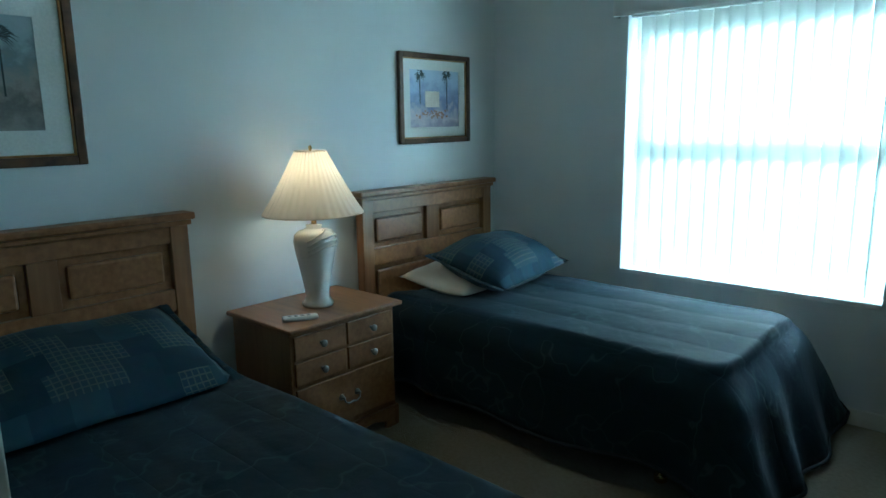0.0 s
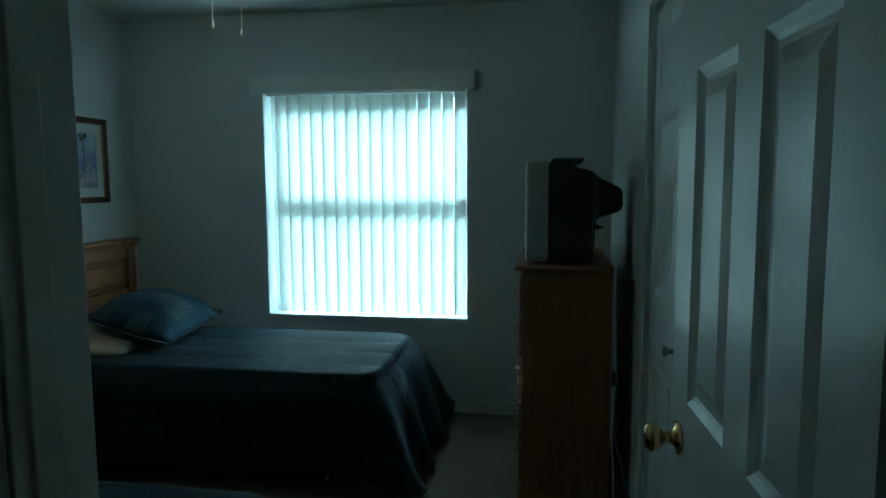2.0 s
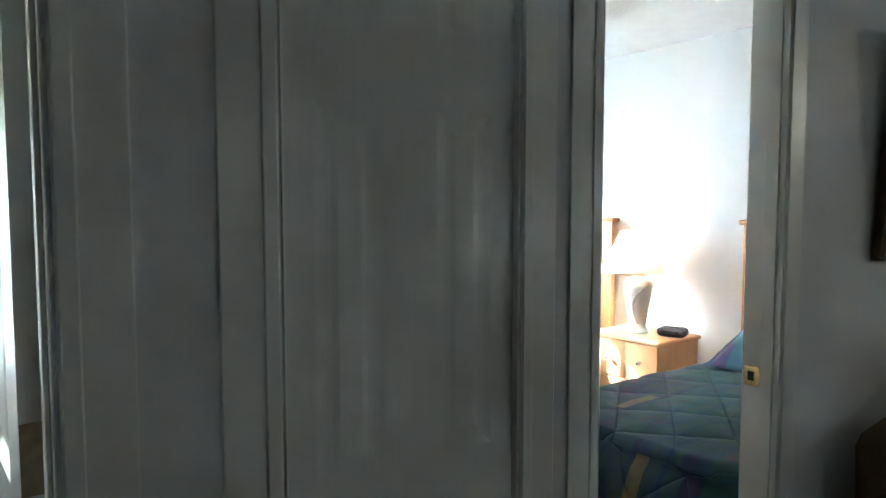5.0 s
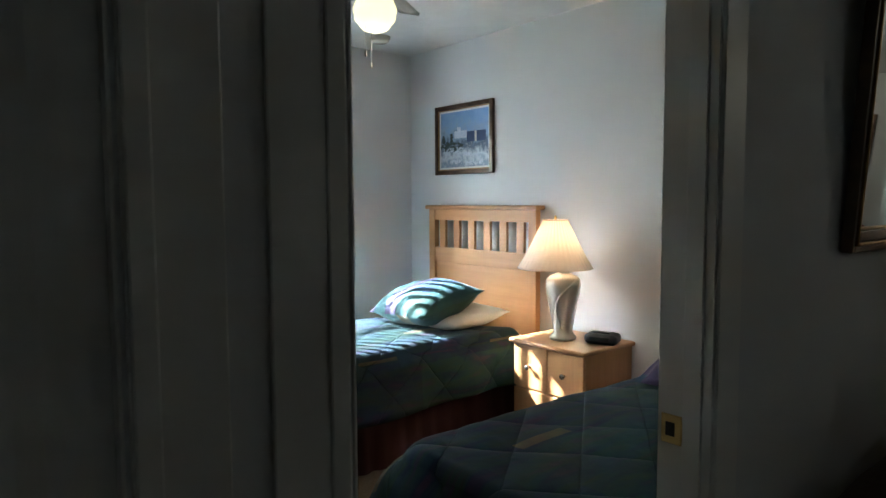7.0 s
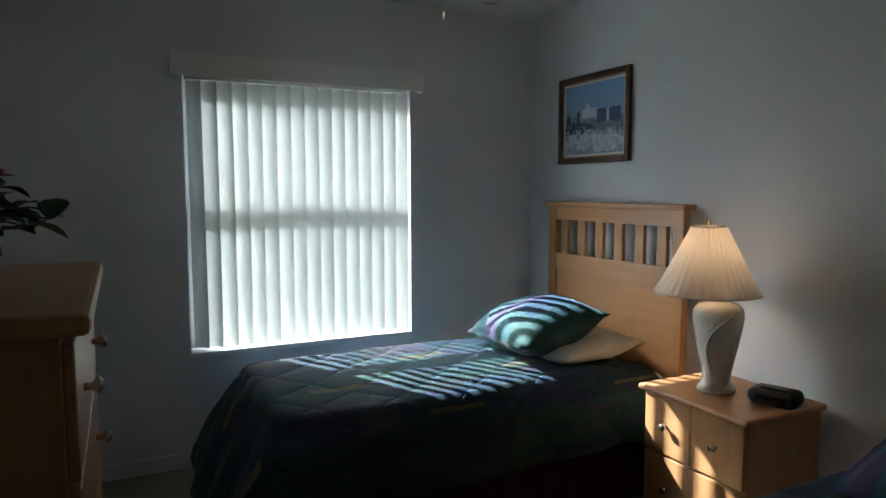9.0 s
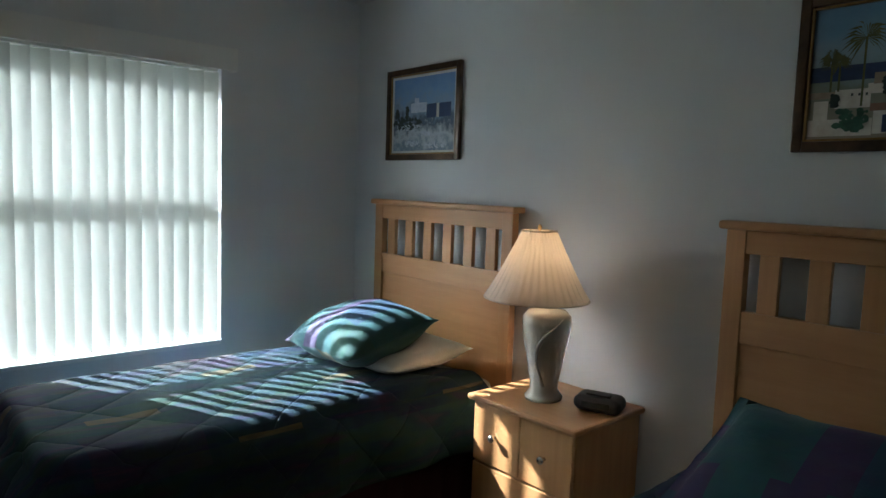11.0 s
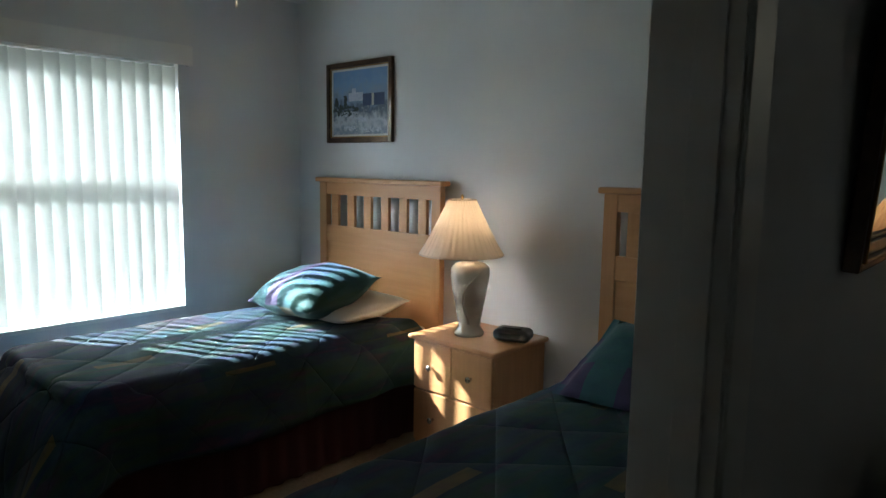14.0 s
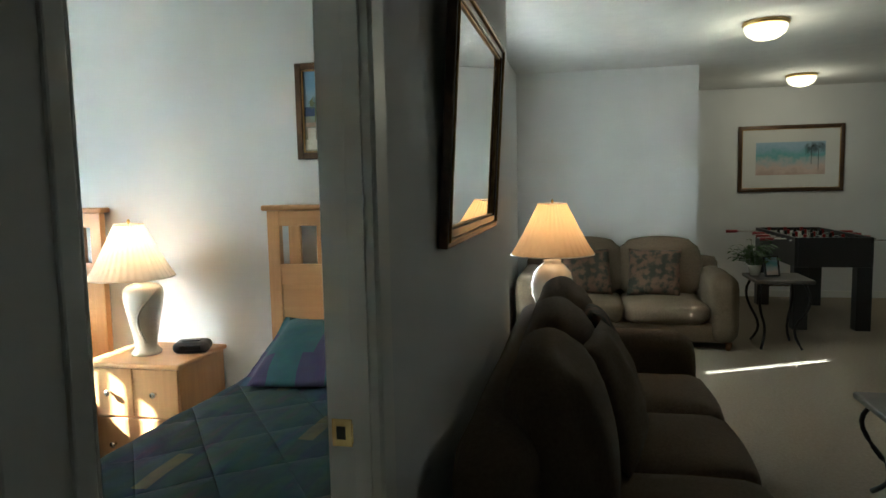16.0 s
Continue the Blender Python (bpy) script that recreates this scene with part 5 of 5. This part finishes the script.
fan(-1.47, 1.80, 10, "white ceiling fan with a lit globe in the first bedroom")
fan(2.27, 1.84, 38, "white ceiling fan with a lit globe in the second bedroom")
for x, y, where in ((3.16, 3.11, "second"), (-0.34, 3.05, "first")):
    sd = thing("smoke_detector", pose(x, y, H), "round cream smoke detector on the %s bedroom's ceiling" % where, "smoke detector", "smoke detectors")
    part("base", lathe([(0, 0), (0.068, 0), (0.068, -0.012), (0, -0.012)], 28), CERAMIC, sd)
    part("cover", lathe([(0.06, -0.012), (0.06, -0.03), (0.045, -0.04), (0, -0.042)], 28), CERAMIC, sd)
for x, y in ((5.624, -1.633), (8.274, -2.64)):
    dm = thing("ceiling_light", pose(x, y, HL), "lit frosted dome light on the living room ceiling", "ceiling light", "ceiling dome lights")
    part("pan", lathe([(0, 0), (0.15, 0), (0.155, -0.018), (0.13, -0.03), (0, -0.03)], 32), BRASS, dm, "brass ceiling pan")
    part("dome", lathe([(0.138, -0.028), (0.142, -0.045), (0.125, -0.085), (0.08, -0.115), (0, -0.13)], 32), DOME, dm, "lit frosted glass")
    light = new("dome_light", bpy.data.lights.new("dome_light", "POINT"))
    light.data.energy, light.data.color, light.data.shadow_soft_size = 0.32, (1.0, 0.80, 0.55), 0.1
    light.parent, light.location = dm, (0, 0, -0.25)


# ---- living room ----
def soft_box(x0, y0, z0, x1, y1, z1, r=0.05, puff=0.02, seed=0.0):
    """A stuffed block: rounded edges and swollen faces."""
    bm = bmesh.new()
    bmesh.ops.create_cube(bm, size=1.0)
    bmesh.ops.subdivide_edges(bm, edges=bm.edges[:], cuts=9, use_grid_fill=True)
    c = Vector(((x0 + x1) / 2, (y0 + y1) / 2, (z0 + z1) / 2))
    hs = Vector((abs(x1 - x0) / 2, abs(y1 - y0) / 2, abs(z1 - z0) / 2))
    for v in bm.verts:
        p = Vector((v.co.x * 2 * hs.x, v.co.y * 2 * hs.y, v.co.z * 2 * hs.z))
        core = Vector([max(-h + r, min(h - r, q)) for h, q in zip(hs, p)])
        d = p - core
        if d.length > 1e-6:
            p = core + d.normalized() * r
        n = [v.co.x * 2, v.co.y * 2, v.co.z * 2]
        for i in range(3):
            j, k = (i + 1) % 3, (i + 2) % 3
            if abs(n[i]) > 0.98:
                p[i] += math.copysign(puff * (1 - n[j] ** 2) * (1 - n[k] ** 2), n[i])
        p += 0.006 * noise.noise_vector(p * 5 + Vector((seed, 0, 0)))
        v.co = c + p
    for f in bm.faces:
        f.smooth = True
    return bm


ck = thing("clock_radio", pose(3.47, 1.525, 0.634, 0, 0, 20), "black rounded clock radio on the maple nightstand", "clock radio")
part("case", soft_box(-0.06, -0.085, 0.0, 0.06, 0.085, 0.056, 0.024, 0.004), BLACK, ck)
part("display", boxes([(-0.0665, -0.05, 0.022, -0.055, 0.05, 0.04)], bevel=0.001), SCREEN, ck)
part("snooze_bar", boxes([(-0.03, -0.045, 0.054, -0.008, 0.045, 0.063)], bevel=0.003), BLACK, ck)


def sofa(m, w, seats, material, label, depth=0.93, low=0.0):
    """Local: back along y = 0, front to -y, from x = 0 to w."""
    so = thing("sofa", m, label, "sofa", "sofas")
    part("base", soft_box(0.06, -depth + 0.06, 0.06, w - 0.06, -0.03, 0.30 - low, 0.03, 0.0), material, so)
    part("back", soft_box(0.05, -0.24, 0.1, w - 0.05, -0.01, 0.80 - low, 0.08, 0.01), material, so)
    aw = 0.24
    for x0 in (0, w - aw):
        bm = soft_box(x0, -depth + 0.02, 0.06, x0 + aw, -0.04, 0.64, 0.10, 0.01, x0)
        part("arm", bm, material, so)
    sw = (w - 2 * aw) / seats
    for i in range(seats):
        a = aw + i * sw
        part("seat_cushion", soft_box(a + 0.006, -depth + 0.0, 0.29 - low, a + sw - 0.006, -0.22, 0.46 - low, 0.055, 0.025, a), material, so)
        bm = soft_box(a + 0.01, -0.11, -0.25, a + sw - 0.01, 0.11, 0.25, 0.09, 0.05, a + 3)
        part("back_cushion", moved(bm, pose(0, -0.28, 0.69 - low, -14)), material, so)
    for x in (0.08, w - 0.08):
        for y in (-0.1, -depth + 0.1):
            part("foot", moved(lathe([(0, 0), (0.022, 0), (0.032, 0.07), (0, 0.07)], 14), Matrix.Translation((x, y, 0))), OAK_UP, so)
    return so


SX = 1.98
sofa(pose(SX, -0.05, 0), 2.3, 3, SOFA, "brown chenille sofa with loose back cushions beneath the print")
pillow(0.48, 0.46, 0.17, pose(3.55, -0.47, 0.68, 72, 0, 8), FLORAL, "dark floral tapestry throw pillow on the brown sofa", "throw_pillow", 0.0, "throw pillow")
pillow(0.48, 0.46, 0.17, pose(2.95, -0.50, 0.68, 70, 0, -10), SOFA, "brown throw pillow on the brown sofa", "throw_pillow", 0.0, "throw pillow")
sofa(pose(LX - 0.03, 0.20, 0, 0, 0, -90), 1.87, 2, TAN, "tan chenille loveseat with two floral pillows", 0.96, 0.06)
for y, t in ((-0.42, 14), (-1.02, -10)):
    pillow(0.46, 0.44, 0.16, pose(6.76, y, 0.61, 70, 0, -90 + t), FLORAL, "floral tapestry throw pillow on the tan loveseat", "throw_pillow", 0.0, "throw pillow")


def iron_table(m, w, d, h, label, name):
    """A slate top on four bowed iron legs; centred on m."""
    tb = thing(name, m, label, "table", "iron and slate tables")
    part("top", boxes([(-w / 2, -d / 2, h - 0.03, w / 2, d / 2, h)], bevel=0.008), SLATE, tb)
    for sx in (-1, 1):
        for sy in (-1, 1):
            pts = []
            for k in range(13):
                f = k / 12
                out = 0.055 * math.sin(f * math.pi * 2) * (1 if f < 0.5 else 1.3)
                pts.append((sx * (w / 2 - 0.07 + out), sy * (d / 2 - 0.07 + out * 0.6), (h - 0.03) * (1 - f) + 0.008 * f))
            part("leg", tube(pts, 0.0115, 8), IRON, tb)
    part("rail", boxes([(-w / 2 + 0.06, -d / 2 + 0.06, h - 0.05, w / 2 - 0.06, -d / 2 + 0.075, h - 0.03), (-w / 2 + 0.06, d / 2 - 0.075, h - 0.05, w / 2 - 0.06, d / 2 - 0.06, h - 0.03)]), IRON, tb)


iron_table(pose(6.63, -2.02, 0), 0.50, 0.46, 0.60, "small slate-topped iron table beside the loveseat", "end_table")
iron_table(pose(4.62, -0.24, 0), 0.50, 0.46, 0.60, "small slate-topped iron table at the sofa's end", "end_table")
iron_table(pose(3.30, -1.96, 0), 1.10, 0.70, 0.45, "low slate-topped iron coffee table before the sofa", "coffee_table")
lamp("table_lamp", pose(4.58, -0.21, 0.60), "lit round-bodied cream lamp with tan shade at the sofa's end", "bulb", 0.25, 0.085, 0.41, 0.715, 0.14, TAN_SHADE)
plant(pose(6.72, -1.86, 0.60), "small green leafy plant in a cream pot on the end table", round_pot, LEAF, 60, 0.19, 0.26)
pf = thing("photo_frame", pose(6.62, -1.98, 0.60, -12, 0, -70), "small dark standing photo frame on the end table", "photo frame")
part("frame", boxes([(-0.07, -0.008, 0, 0.07, 0.008, 0.015), (-0.07, -0.008, 0.165, 0.07, 0.008, 0.18), (-0.07, -0.008, 0.015, -0.055, 0.008, 0.165), (0.055, -0.008, 0.015, 0.07, 0.008, 0.165)], bevel=0.002), BLACK, pf)
part("photo", boxes([(-0.055, -0.004, 0.015, 0.055, 0.004, 0.165)]), BEACH, pf)


def football_table():
    ft = thing("football_table", pose(7.28, -2.34, 0), "black table football game on four block legs", "games table")
    L, w = 1.46, -0.67
    part("cabinet", boxes([(0, w, 0.60, L, w + 0.03, 0.88), (0, -0.03, 0.60, L, 0, 0.88), (0, w + 0.03, 0.60, 0.03, -0.03, 0.88), (L - 0.03, w + 0.03, 0.60, L, -0.03, 0.88), (0.03, w + 0.03, 0.62, L - 0.03, -0.03, 0.64)], bevel=0.004), BLACK, ft)
    part("pitch", boxes([(0.03, w + 0.03, 0.78, L - 0.03, -0.03, 0.786)]), LEAF, ft, "green playing field")
    for x in (0.0, L - 0.13):
        for y in (w, -0.13):
            part("leg", boxes([(x, y, 0.0, x + 0.13, y + 0.13, 0.60)], bevel=0.006), BLACK, ft)
    for i in range(8):
        x = 0.10 + i * (L - 0.2) / 7
        s = 1 if i % 2 else -1
        off = 0.05 * ((i * 7) % 5 - 2)
        r = part("rod", tube([(x, w - 0.12 + off, 0.845), (x, 0.12 + off, 0.845)], 0.0075, 10), NICKEL, ft)
        part("rod_handle", tube([(x, (0.12 + off) if s > 0 else (w - 0.12 + off), 0.845), (x, (0.24 + off) if s > 0 else (w - 0.24 + off), 0.845)], 0.017, 10), RED, r, "red plastic grip")
        for k in range(3):
            y = w * (k + 1) / 4 + off * 0.5
            part("peg", boxes([(x - 0.012, y - 0.014, 0.79, x + 0.012, y + 0.014, 0.89)], bevel=0.004), RED if i % 2 else BLACK, r)
    part("brace", tube([(L - 0.07, w + 0.05, 0.22), (L - 0.07, -0.05, 0.22)], 0.012, 8), NICKEL, ft)


football_table()
